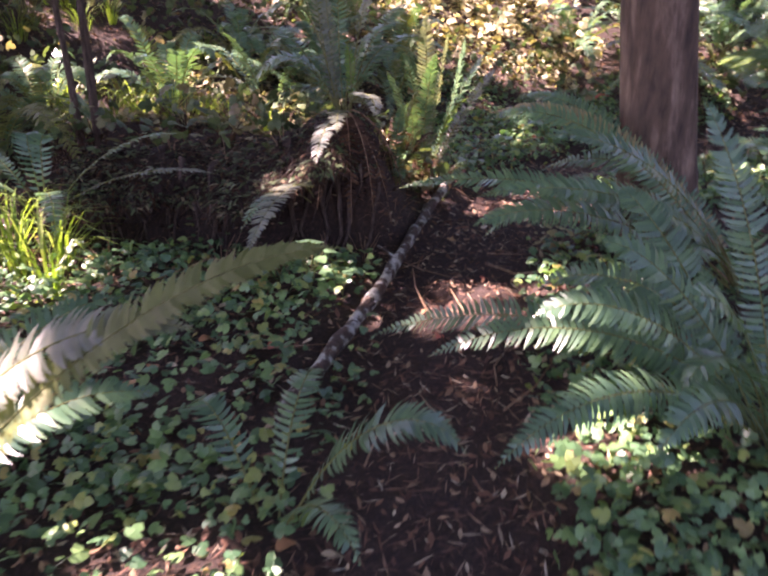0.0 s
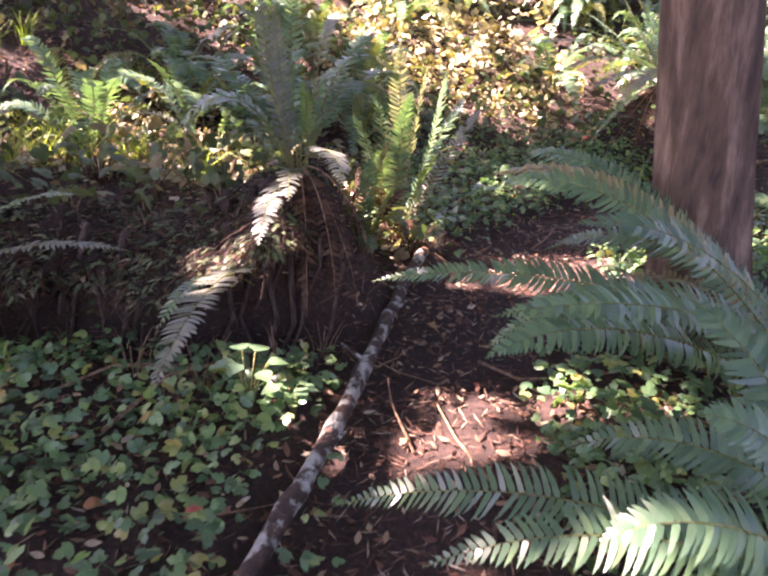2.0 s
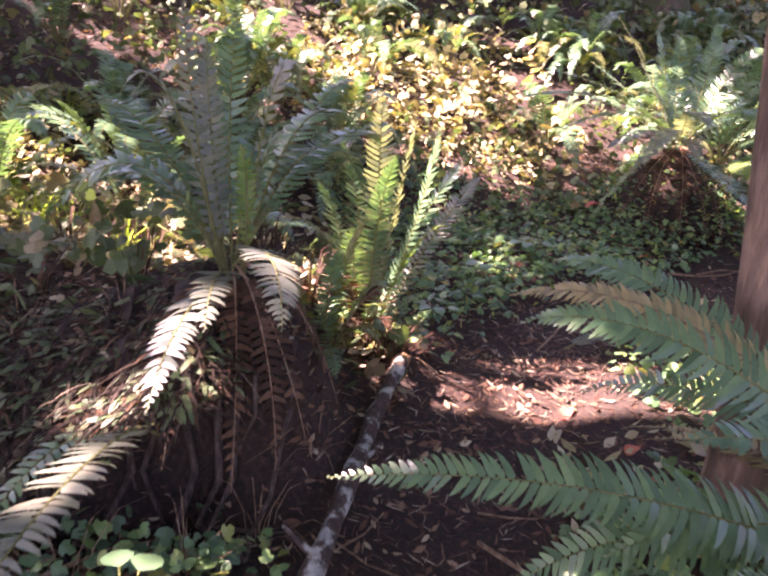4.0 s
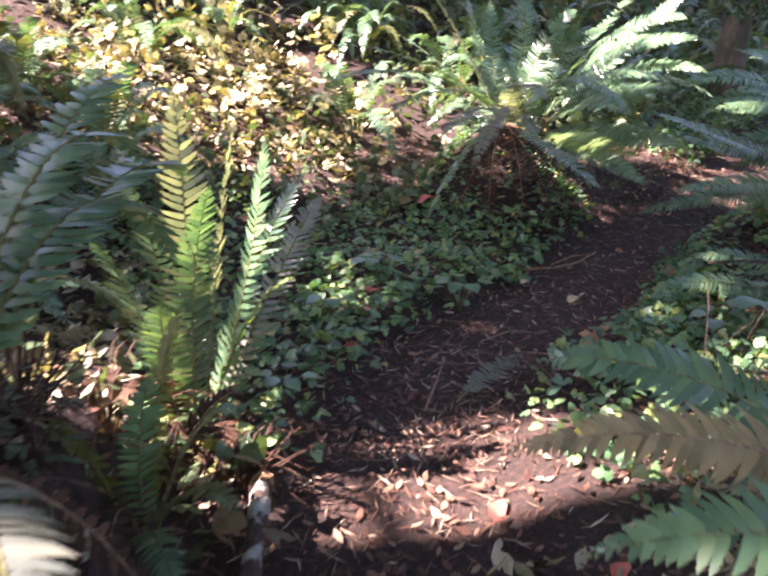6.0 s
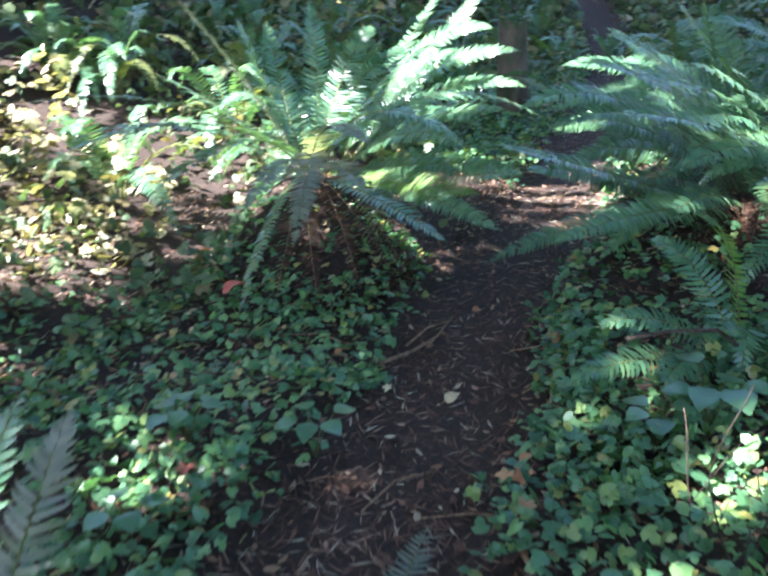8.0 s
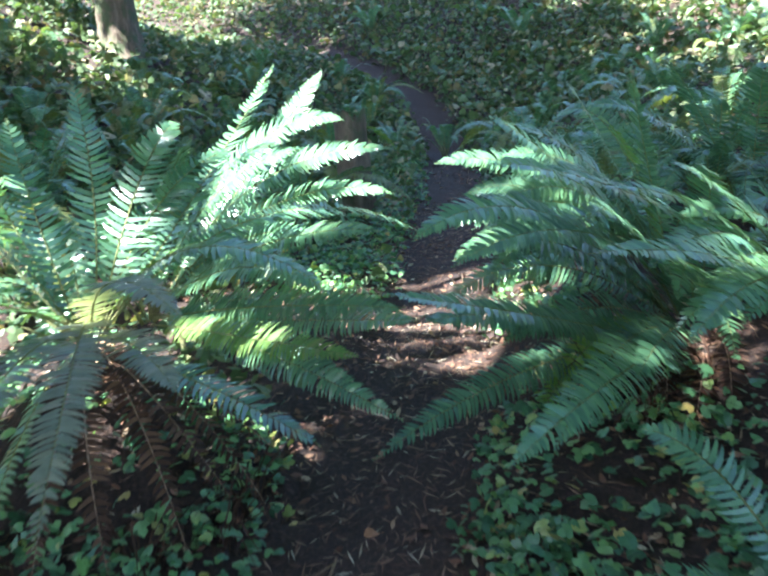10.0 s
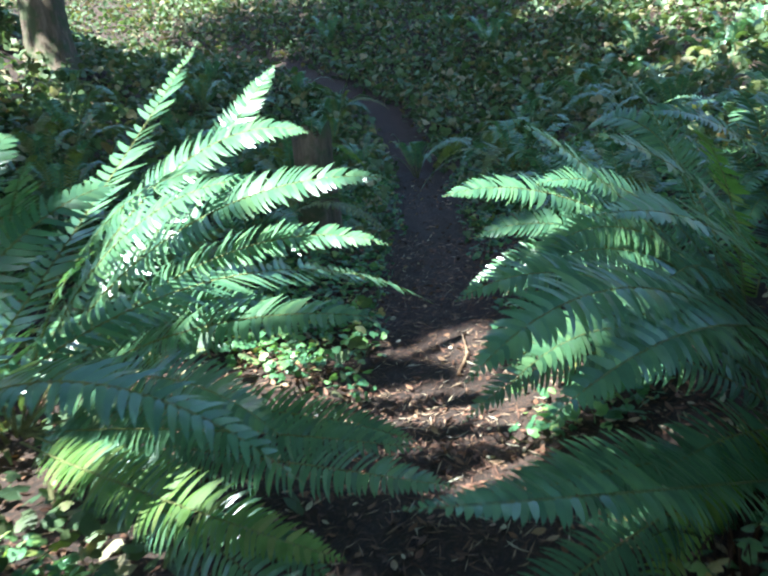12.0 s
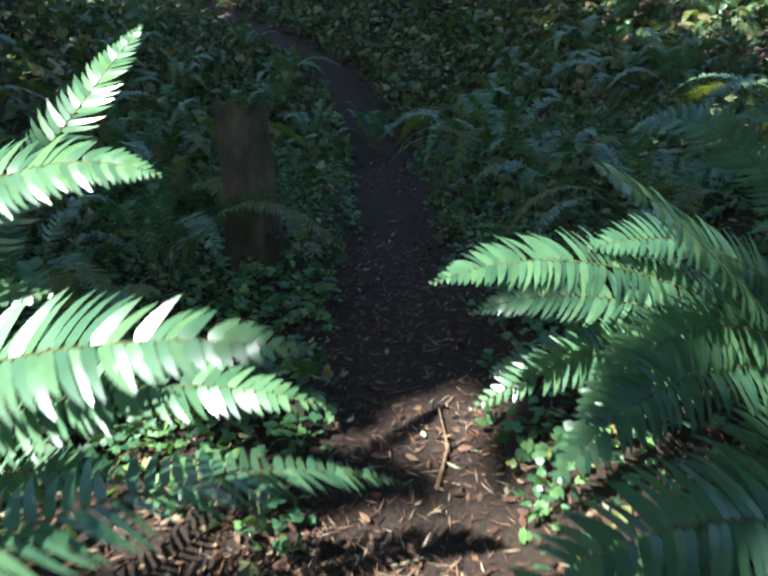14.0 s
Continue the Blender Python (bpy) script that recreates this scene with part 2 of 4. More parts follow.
def build_ground():
    fine_x, fine_y = np.arange(-4, 12.01, 0.07), np.arange(-1, 13.01, 0.07)
    far = np.array([0.6, 1.5, 3, 6, 12, 25, 50, 100, 200, 400])
    xs = np.concatenate([-4 - far[::-1], fine_x, 12 + far])
    ys = np.concatenate([-1 - far[::-1], fine_y, 13 + far])
    gx, gy = np.meshgrid(xs, ys)
    cx, cy = np.clip(gx, -30, 40), np.clip(gy, -12, 40)
    z = ground_z(cx, cy)
    nx = len(xs)
    verts = np.stack([gx, gy, z], -1).reshape(-1, 3)
    faces = [(j * nx + i, j * nx + i + 1, (j + 1) * nx + i + 1, (j + 1) * nx + i) for j in range(len(ys) - 1) for i in range(nx - 1)]
    ob = new("ground", mesh_of("ground", verts, faces, SOIL, True))
    return tagged(ob, "dark reddish-brown forest soil with a narrow trodden trail", "ground", kind="structure")


build_ground()


# ---- scatter of many small leaves ----
def scatter(name, label, category, mat, spots, shape, seed, lift=(0.0, 0.03), tilt=0.5, size=(0.03, 0.06)):
    """Many small leaves in one mesh. spots: array of x, y. shape: outline points of a leaf (x, y, z), as a fan round the first."""
    rnd = np.random.RandomState(seed)
    n = len(spots)
    base = np.array(shape)
    k = len(base)
    yaw, a, b = rnd.uniform(0, 2 * np.pi, n), rnd.normal(0, tilt, n), rnd.normal(0, tilt, n)
    s = rnd.uniform(size[0], size[1], n)
    p = base[None] * s[:, None, None]
    p = np.stack([p[..., 0], p[..., 1] * np.cos(a)[:, None] - p[..., 2] * np.sin(a)[:, None], p[..., 1] * np.sin(a)[:, None] + p[..., 2] * np.cos(a)[:, None]], -1)
    p = np.stack([p[..., 0] * np.cos(b)[:, None] + p[..., 2] * np.sin(b)[:, None], p[..., 1], -p[..., 0] * np.sin(b)[:, None] + p[..., 2] * np.cos(b)[:, None]], -1)
    p = np.stack([p[..., 0] * np.cos(yaw)[:, None] - p[..., 1] * np.sin(yaw)[:, None], p[..., 0] * np.sin(yaw)[:, None] + p[..., 1] * np.cos(yaw)[:, None], p[..., 2]], -1)
    z = ground_z(spots[:, 0], spots[:, 1]) + rnd.uniform(lift[0], lift[1], n)
    p += np.stack([spots[:, 0], spots[:, 1], z], -1)[:, None]
    verts = p.reshape(-1, 3)
    fan = [(0, i, i + 1) for i in range(1, k - 1)]
    faces = [(o + q[0], o + q[1], o + q[2]) for o in range(0, n * k, k) for q in fan]
    ob = new(name, mesh_of(name, verts, faces, mat))
    return tagged(ob, label, category, kind="stuff")


def spots_in(n, seed, boxes, keep):
    """n random places over boxes (x0, y0, x1, y1), kept where keep(x, y) beats a random number."""
    rnd = np.random.RandomState(seed)
    area = np.array([(b[2] - b[0]) * (b[3] - b[1]) for b in boxes])
    pick = rnd.choice(len(boxes), n, p=area / area.sum())
    bx = np.array(boxes)[pick]
    x = bx[:, 0] + rnd.uniform(0, 1, n) * (bx[:, 2] - bx[:, 0])
    y = bx[:, 1] + rnd.uniform(0, 1, n) * (bx[:, 3] - bx[:, 1])
    ok = rnd.uniform(0, 1, n) < keep(x, y)
    return np.stack([x, y], -1)[ok]


def clumpy(x, y, f=1.0):
    return 0.5 + 0.5 * np.sin(4.1 * f * x + 2.2 * np.sin(3.3 * f * y)) * np.cos(3.7 * f * y + 1.1 * np.sin(2.9 * f * x))


def on_bank(x, y):
    return smooth01(3.22, 3.35, y) * (1 - smooth01(3.9, 4.3, y)) * (1 - smooth01(0.0, 0.3, x))


LOBED = [(0, 0.1, 0), (0, -0.5, -0.04), (0.42, -0.38, -0.1), (0.62, 0.02, -0.12), (0.3, 0.1, -0.02), (0.34, 0.42, -0.08), (0, 0.75, -0.12),
         (-0.34, 0.42, -0.08), (-0.3, 0.1, -0.02), (-0.62, 0.02, -0.12), (-0.42, -0.38, -0.1), (0, -0.5, -0.04)]
OVAL = [(0, 0, 0.04), (0, -0.55, 0), (0.2, -0.25, 0.02), (0.24, 0.1, 0.03), (0, 0.6, 0.1), (-0.24, 0.1, -0.02), (-0.2, -0.25, 0.03), (0, -0.55, 0)]
SLIVER = [(0, -0.5, 0), (0.05, -0.1, 0.01), (0.03, 0.5, 0.05), (-0.04, 0.1, 0.0)]


def off_trail(x, y, w=0.24):
    side, _ = trail_at(x, y)
    edge = w + 0.1 * clumpy(x, y, 2.0)
    return smooth01(edge - 0.05, edge + 0.1, np.abs(side))


def cover_density(x, y):
    return off_trail(x, y) * (0.35 + 0.65 * smooth01(0.2, 0.6, clumpy(x, y))) * (1 - 0.92 * on_bank(x, y)) * smooth01(0.04, 0.13, np.abs(x - (-0.33 + (y - 1.98) * 0.332)) + (y > 4.1) + (y < 1.9))


scatter("trailing_bramble", "low carpet of small lobed green bramble leaves", "ground cover", BRAMBLE,
        spots_in(64000, 11, [(-2.4, 1.0, 1.6, 3.4), (0.1, 4.3, 3.0, 7.0), (1.2, 3.6, 3.8, 5.6), (4.2, 5.6, 9.5, 11)], cover_density), LOBED, 12, (0.015, 0.12), 0.48, (0.018, 0.047))
scatter("slope_undergrowth", "mixed dull green undergrowth leaves over the slope", "ground cover", UNDERGROWTH,
        spots_in(125000, 17, [(-5, 3.6, 0.4, 9.5), (0.0, 6.4, 5, 11), (5, 9, 14, 17), (6, 3, 13, 9), (13, 1, 24, 9), (10, 8, 24, 24)], lambda x, y: off_trail(x, y) * np.maximum(smooth01(0.2, 0.6, clumpy(x, y, 0.7)), 0.8 * smooth01(8, 10, x)) * (1 - 0.85 * np.exp(-((x - 1.0) / 0.9) ** 2 - ((y - 8.1) / 0.9) ** 2))), LOBED, 18, (0.02, 0.28), 0.7, (0.025, 0.075))
scatter("far_undergrowth", "dull green undergrowth covering the far forest floor", "ground cover", UNDERGROWTH,
        spots_in(60000, 27, [(-9, 9.5, 24, 26), (10, -4, 24, 9.5), (-10, 2, -4.5, 10)], lambda x, y: off_trail(x, y)), LOBED, 28, (0.02, 0.35), 0.7, (0.06, 0.14))
scatter("brown_leaf_litter", "brown and reddish dead leaves scattered on soil", "leaf litter", LITTER,
        spots_in(80000, 13, [(-3, 0.5, 3, 4.5), (-1, 4.4, 4.5, 8), (3.5, 5, 10, 12), (-5, 3, 0, 9)], lambda x, y: (0.3 + 0.6 * clumpy(x, y, 1.3)) * (0.45 + 0.55 * np.maximum(off_trail(x, y), 1 - smooth01(3.8, 4.6, y)))), OVAL, 14, (0.004, 0.025), 0.35, (0.018, 0.046))
scatter("yellow_leaf_litter", "pale yellow and tan fallen leaves on the sunny slope", "leaf litter", YELLOW_LITTER,
        spots_in(9500, 19, [(-0.2, 7.1, 1.9, 9.2), (0.8, 3.2, 1.5, 3.8), (-1.6, 4.2, 0.3, 6.5)], lambda x, y: (0.25 + 0.75 * smooth01(0.3, 0.7, clumpy(x, y, 1.1))) * (0.3 + 0.7 * smooth01(3.9, 4.2, y))), OVAL, 20, (0.01, 0.06), 0.5, (0.035, 0.085))
scatter("yellowing_shrub_leaves", "yellowing leaves of a low shrub on the sunny slope", "shrub", YELLOW_LITTER,
        spots_in(1300, 23, [(0.2, 7.4, 2.2, 9.4)], lambda x, y: 0.2 + 0.8 * smooth01(0.35, 0.7, clumpy(x, y, 0.9))), LOBED, 24, (0.05, 0.42), 0.7, (0.04, 0.085))
scatter("fir_needles_and_twigs", "thin brown needles and twig bits on the trail", "leaf litter", LITTER,
        spots_in(44000, 15, [(-1.0, 0.8, 1.6, 5.2), (0.6, 4.3, 4.5, 7.2), (4, 6, 7, 9)], lambda x, y: 0.85 * (1 - 0.6 * off_trail(x, y)) + 0.5 * on_bank(x, y)), SLIVER, 16, (0.004, 0.012), 0.2, (0.025, 0.08))


# ---- ferns ----
def bezier(p, t):
    a, b, c, d = p
    return a * (1 - t) ** 3 + b * 3 * t * (1 - t) ** 2 + c * 3 * t * t * (1 - t) + d * t ** 3


def frond_meshes(root, tip, rise, width, seed, mat, roll=0.0, droop=0.2, ragged=0.03, gap=0.0225):
    """A sword fern frond from root to tip (relative to the crown): blade of paired leaflets, and its stalk."""
    rnd = random.Random(seed)
    root, tip = Vector(root), Vector(tip)
    run = tip - root
    up = Vector((0, 0, 1))
    wob = Vector((rnd.uniform(-1, 1), rnd.uniform(-1, 1), 0)) * 0.06 * run.length
    ctrl = (root, root + run * 0.28 + up * rise + wob, root + run * 0.72 + up * rise * 0.9 + wob, tip)
    steps = 24
    line = [bezier(ctrl, i / steps) for i in range(steps + 1)]
    length = sum((line[i + 1] - line[i]).length for i in range(steps))
    flat = Vector((run.x, run.y, 0))
    if flat.length < 0.08:
        flat = Vector((0.3, -1, 0))
    across0 = flat.cross(up).normalized()
    pairs = max(18, int(length / gap))
    verts, faces = [], []
    for i in range(pairs):
        s = 0.14 + 0.86 * (i + 0.5) / pairs
        shape = min(1.0, 0.55 + (s - 0.14) * 2.2) * (1 - max(0.0, (s - 0.5) / 0.5) ** 1.9) ** 0.9
        reach = width * max(shape, 0.06)
        for sgn in (-1, 1):
            if rnd.random() < ragged:
                continue
            at = bezier(ctrl, min(1, s + sgn * 0.2 / pairs))
            tan = (bezier(ctrl, min(1, s + 0.01)) - bezier(ctrl, max(0, s - 0.01))).normalized()
            across = (across0 - tan * across0.dot(tan)).normalized()
            nor = across.cross(tan).normalized()
            if roll:
                turn = Matrix.Rotation(roll, 3, tan)
                across, nor = turn @ across, turn @ nor
            l = reach * rnd.uniform(0.9, 1.08)
            w = min(0.0068, 0.2 * l + 0.0012) * rnd.uniform(0.9, 1.1)
            fwd = 0.16 + 0.55 * s ** 3 + rnd.uniform(-0.07, 0.07)
            lift = 0.16 + rnd.uniform(-0.12, 0.12)
            d0 = (across * sgn + tan * fwd + nor * lift).normalized()
            side = (tan - d0 * tan.dot(d0)).normalized()
            side = (Matrix.Rotation(rnd.uniform(-0.3, 0.3), 3, d0) @ side)
            face_up = d0.cross(side)
            if face_up.dot(nor) < 0:
                face_up = -face_up
            sag = droop * (1 + rnd.uniform(-0.4, 0.4))
            o = len(verts)
            for u, ww in ((0.0, 0.55), (0.12, 1.15), (0.45, 1.0), (0.78, 0.62)):
                c = at + d0 * l * u - face_up * l * sag * u * u + tan * l * 0.16 * u * u
                verts += [c - side * w * ww, c + side * w * ww]
            verts.append(at + d0 * l - face_up * l * sag + tan * l * 0.2)
            faces += [(o, o + 1, o + 3, o + 2), (o + 2, o + 3, o + 5, o + 4), (o + 4, o + 5, o + 7, o + 6), (o + 6, o + 7, o + 8)]
    blade = mesh_of("frond", verts, faces, mat, True)
    sv, sf = tube(line, [0.0042 * (1 - 0.8 * i / steps) for i in range(steps + 1)], 5)
    stalk = mesh_of("stalk", sv, sf, STALK_DEAD if mat in (FERN_DEAD, FERN_TAN) else RACHIS, True)
    return blade, stalk


COUNT = [0]


def fern(label, crown, fronds=(), group="sword ferns beside the trail"):
    """A fern at its crown. fronds: (tip, rise, width, material, roll), the tip in the world."""
    base = new("sword_fern")
    base.location = crown
    tagged(base, label, "fern", group)
    for tip, rise, width, mat, *rest in fronds:
        add_frond(base, Vector(tip) - Vector(crown), rise, width, mat, *rest)
    return base


def add_frond(base, tip, rise, width, mat, roll=0.0, gap=0.0225):
    COUNT[0] += 1
    rnd = random.Random(COUNT[0])
    away = Vector((tip[0], tip[1], 0))
    root = away.normalized() * 0.03 if away.length > 0.01 else Vector((0, 0, 0))
    root.z = rnd.uniform(-0.03, 0.02)
    blade, stalk = frond_meshes(root, tip, rise, width, COUNT[0], mat, roll, rnd.uniform(0.1, 0.32), 0.04, gap)
    f = under("frond", blade, base)
    under("stalk", stalk, f)
    return f


def fill(base, count, seed, length=(0.6, 0.95), spread=(0.35, 1.0), heading=(0, 360), width=0.068, mats=(FERN,)):
    """Further fronds that arch out all round the crown between two headings."""
    rnd = random.Random(seed)
    for i in range(count):
        a = radians(heading[0] + (heading[1] - heading[0]) * (i + rnd.uniform(0.2, 0.8)) / count)
        l, s = rnd.uniform(*length), rnd.uniform(*spread)
        out, top = l * s, l * (1 - s) * 0.9
        tip = Vector((math.cos(a) * out, math.sin(a) * out, top - 0.12 * s + rnd.uniform(-0.05, 0.05)))
        add_frond(base, tip, 0.18 + 0.22 * s * l + rnd.uniform(0, 0.06), width * rnd.uniform(0.85, 1.15), rnd.choice(mats), rnd.uniform(-0.35, 0.35))
    return base


G, Y, P, D, T, O = FERN, FERN_YELLOW, FERN_PALE, FERN_DEAD, FERN_TAN, FERN_OLIVE

# its P fronds carry their sunlit whiteness in the leaf colour
# fern on top of the bank
f = fern("large sword fern with upright and drooping pale fronds on the bank", (-0.19, 3.5, 0.86), [
    ((-0.28, 2.92, 0.76), 0.07, 0.058, P, 0.2, 0.02), ((-0.03, 2.86, 0.96), 0.11, 0.06, P, -0.2, 0.02), ((-0.2, 3.1, 0.85), 0.08, 0.05, P, 0.0, 0.022),
    ((-0.33, 3.66, 1.52), 0.0, 0.052, P, 0.0, 0.026), ((-0.03, 3.58, 1.29), 0.36, 0.052, P, 0.0, 0.026), ((-0.17, 3.5, 1.18), 0.04, 0.03, Y, 0.0, 0.02), ((-0.22, 3.85, 1.5), 0.02, 0.055, G, 0.0, 0.026),
    ((-0.27, 3.62, 1.42), 0.03, 0.05, P, 0.0, 0.02), ((-0.45, 3.45, 1.26), 0.33, 0.055, P, 0.0, 0.026), ((-0.5, 3.4, 1.08), 0.16, 0.055, G, 0.0, 0.026), ((-0.6, 3.6, 1.0), 0.2, 0.055, G, 0.0, 0.026),
    ((0.14, 3.9, 1.15), 0.31, 0.06, G, 0.0, 0.026), ((0.13, 4.0, 1.33), 0.14, 0.06, G, 0.0, 0.026), ((-0.04, 3.55, 1.19), 0.18, 0.06, G, 0.0, 0.02), ((0.22, 4.1, 1.1), 0.24, 0.066, G, 0.0, 0.022), ((-0.66, 3.95, 1.2), 0.2, 0.066, G, 0.0, 0.022),
    ((0.02, 3.25, 0.5), 0.1, 0.05, D), ((-0.42, 3.2, 0.48), 0.12, 0.05, D), ((-0.15, 3.15, 0.42), 0.12, 0.05, D), ((0.1, 3.45, 0.5), 0.1, 0.05, D), ((-0.3, 3.12, 0.5), 0.1, 0.045, D), ((-0.05, 3.2, 0.45), 0.1, 0.045, D)])
fill(f, 5, 21, (0.6, 0.85), (0.4, 0.9), (40, 200))
f = fern("young fern with short green and russet fronds on the bank edge", (0.06, 3.9, 0.42), [
    ((0.1, 3.75, 0.85), 0.08, 0.045, G, 0.0, 0.02), ((-0.08, 3.75, 0.8), 0.1, 0.045, O, 0.0, 0.02), ((0.25, 3.8, 0.72), 0.14, 0.045, G, 0.0, 0.02), ((0.18, 3.95, 0.9), 0.06, 0.045, O, 0.0, 0.02), ((-0.15, 3.95, 0.75), 0.14, 0.045, G, 0.0, 0.02),
    ((0.22, 3.65, 0.6), 0.12, 0.04, O, 0.0, 0.02), ((0.0, 3.6, 0.62), 0.12, 0.04, D), ((0.3, 4.0, 0.65), 0.12, 0.045, D), ((0.1, 3.6, 0.5), 0.1, 0.045, G, 0.0, 0.02)])
f = fern("fern with pale arched fronds in grass behind the bank", (-0.73, 4.7, 0.66), [
    ((-1.26, 4.7, 0.78), 0.2, 0.06, P), ((-1.15, 4.6, 0.7), 0.18, 0.055, P), ((-1.2, 4.9, 1.0), 0.24, 0.06, G), ((-0.95, 4.5, 1.15), 0.12, 0.06, G), ((-0.4, 4.6, 1.0), 0.22, 0.06, G)])
f = fern("small fern hanging over the bank with pale drooping fronds", (-0.33, 3.34, 0.50), [
    ((-0.48, 2.36, 0.58), 0.20, 0.07, P, 0.15), ((-0.62, 2.95, 0.45), 0.14, 0.05, G)])
f = fern("fern with long level fronds along the bank edge", (-1.62, 3.3, 0.42), [
    ((-0.74, 3.22, 0.63), 0.14, 0.055, P), ((-0.95, 3.4, 0.78), 0.16, 0.055, G), ((-1.3, 2.7, 0.5), 0.2, 0.06, G), ((-2.1, 2.8, 0.6), 0.25, 0.06, G)])
fill(f, 4, 22, (0.5, 0.8), (0.4, 0.9), (60, 240))

# ferns round the foot of the fir
f = fern("broad sword fern with grey-green arching fronds beside the fir", (1.42, 2.6, 0.34), [
    ((0.06, 2.84, 0.68), 0.27, 0.085, G, -0.4, 0.019), ((0.48, 3.265, 0.90), 0.34, 0.075, T, -0.4, 0.018), ((0.31, 2.32, 0.80), 0.24, 0.085, G, -0.4, 0.019), ((0.30, 2.31, 0.70), 0.22, 0.085, G, -0.5, 0.019),
    ((0.72, 3.36, 0.60), 0.33, 0.085, G, -0.5), ((0.4, 2.75, 0.5), 0.36, 0.085, G, -0.4),
    ((0.55, 2.55, 0.95), 0.26, 0.08, G, -0.4), ((0.62, 3.4, 0.95), 0.31, 0.08, G, -0.5), ((0.45, 3.05, 0.92), 0.34, 0.085, G, -0.5), ((0.55, 2.7, 0.62), 0.3, 0.085, G, -0.4),
    ((0.9, 3.3, 0.5), 0.25, 0.07, T), ((0.95, 3.5, 0.42), 0.25, 0.07, T), ((1.15, 3.55, 0.5), 0.25, 0.07, T), ((0.8, 3.1, 0.35), 0.2, 0.06, D)])
fill(f, 4, 23, (0.6, 0.9), (0.4, 0.9), (190, 330), 0.08)
f = fern("low sword fern whose fronds lie across the trail edge", (1.18, 1.78, 0.17), [
    ((-0.05, 2.33, 0.27), 0.34, 0.09, G, -0.5), ((0.62, 1.94, 0.78), 0.22, 0.085, G, -0.5), ((0.78, 2.33, 0.83), 0.21, 0.085, G, -0.5), ((0.42, 1.82, 0.6), 0.29, 0.09, G, -0.5),
    ((0.14, 2.02, 0.36), 0.32, 0.085, G, -0.5), ((0.75, 1.6, 0.76), 0.22, 0.085, G, -0.5), ((0.28, 1.48, 0.34), 0.29, 0.08, G, -0.5), ((0.93, 2.14, 1.15), 0.10, 0.08, G, -0.5), ((0.5, 2.25, 0.5), 0.34, 0.085, G, -0.5), ((0.65, 1.4, 0.45), 0.26, 0.08, G, -0.5)])
fill(f, 5, 24, (0.6, 0.85), (0.45, 0.95), (180, 360), 0.08)
# ferns at the start, low beside the trail
f = fern("sword fern with bright sunlit fronds in bramble", (-1.2, 1.15, 0.1), [
    ((-0.31, 1.05, 0.96), 0.33, 0.075, P, 0.6, 0.018), ((-0.07, 1.08, 1.09), 0.34, 0.06, O, 0.6, 0.018), ((-0.7, 1.75, 0.7), 0.26, 0.08, G, 0.5), ((-0.55, 1.5, 0.55), 0.3, 0.075, G, 0.5), ((-0.6, 0.8, 0.5), 0.28, 0.075, G)])
fill(f, 5, 25, (0.5, 0.8), (0.45, 0.95), (90, 270))
f = fern("small green fern beside the trail", (-0.3, 1.52, 0.08), [
    ((0.2, 1.44, 0.42), 0.30, 0.085, G, 0.1), ((-0.2, 1.95, 0.35), 0.2, 0.06, G), ((-0.55, 1.75, 0.35), 0.22, 0.06, G), ((-0.05, 1.2, 0.3), 0.2, 0.06, G)])

# fern of tall narrow fronds beside the bend
f = fern("tall sword fern with upright lacy fronds beside the bend", (0.24, 4.45, 0.24), [
    ((0.38, 4.4, 1.17), 0.12, 0.075, P, 0.0, 0.024), ((0.62, 4.6, 1.02), 0.08, 0.075, G, 0.0, 0.024), ((0.24, 4.4, 1.27), 0.05, 0.08, P, 0.0, 0.024), ((0.30, 4.3, 1.05), 0.1, 0.075, G, 0.0, 0.022), ((0.48, 4.5, 1.14), 0.08, 0.075, G, 0.0, 0.024),
    ((0.10, 4.35, 1.1), 0.06, 0.07, G, 0.0, 0.024), ((0.7, 4.7, 0.92), 0.14, 0.075, P, 0.0, 0.024), ((0.02, 4.3, 0.95), 0.1, 0.07, G, 0.0, 0.024), ((0.5, 4.3, 0.8), 0.16, 0.06, Y, 0.0, 0.024), ((0.16, 4.2, 0.8), 0.12, 0.06, G, 0.0, 0.024),
    ((0.3, 4.15, 0.42), 0.14, 0.055, D), ((0.5, 4.75, 0.55), 0.14, 0.055, D), ((0.05, 4.3, 0.5), 0.2, 0.055, D), ((0.1, 4.15, 0.62), 0.16, 0.055, D)])

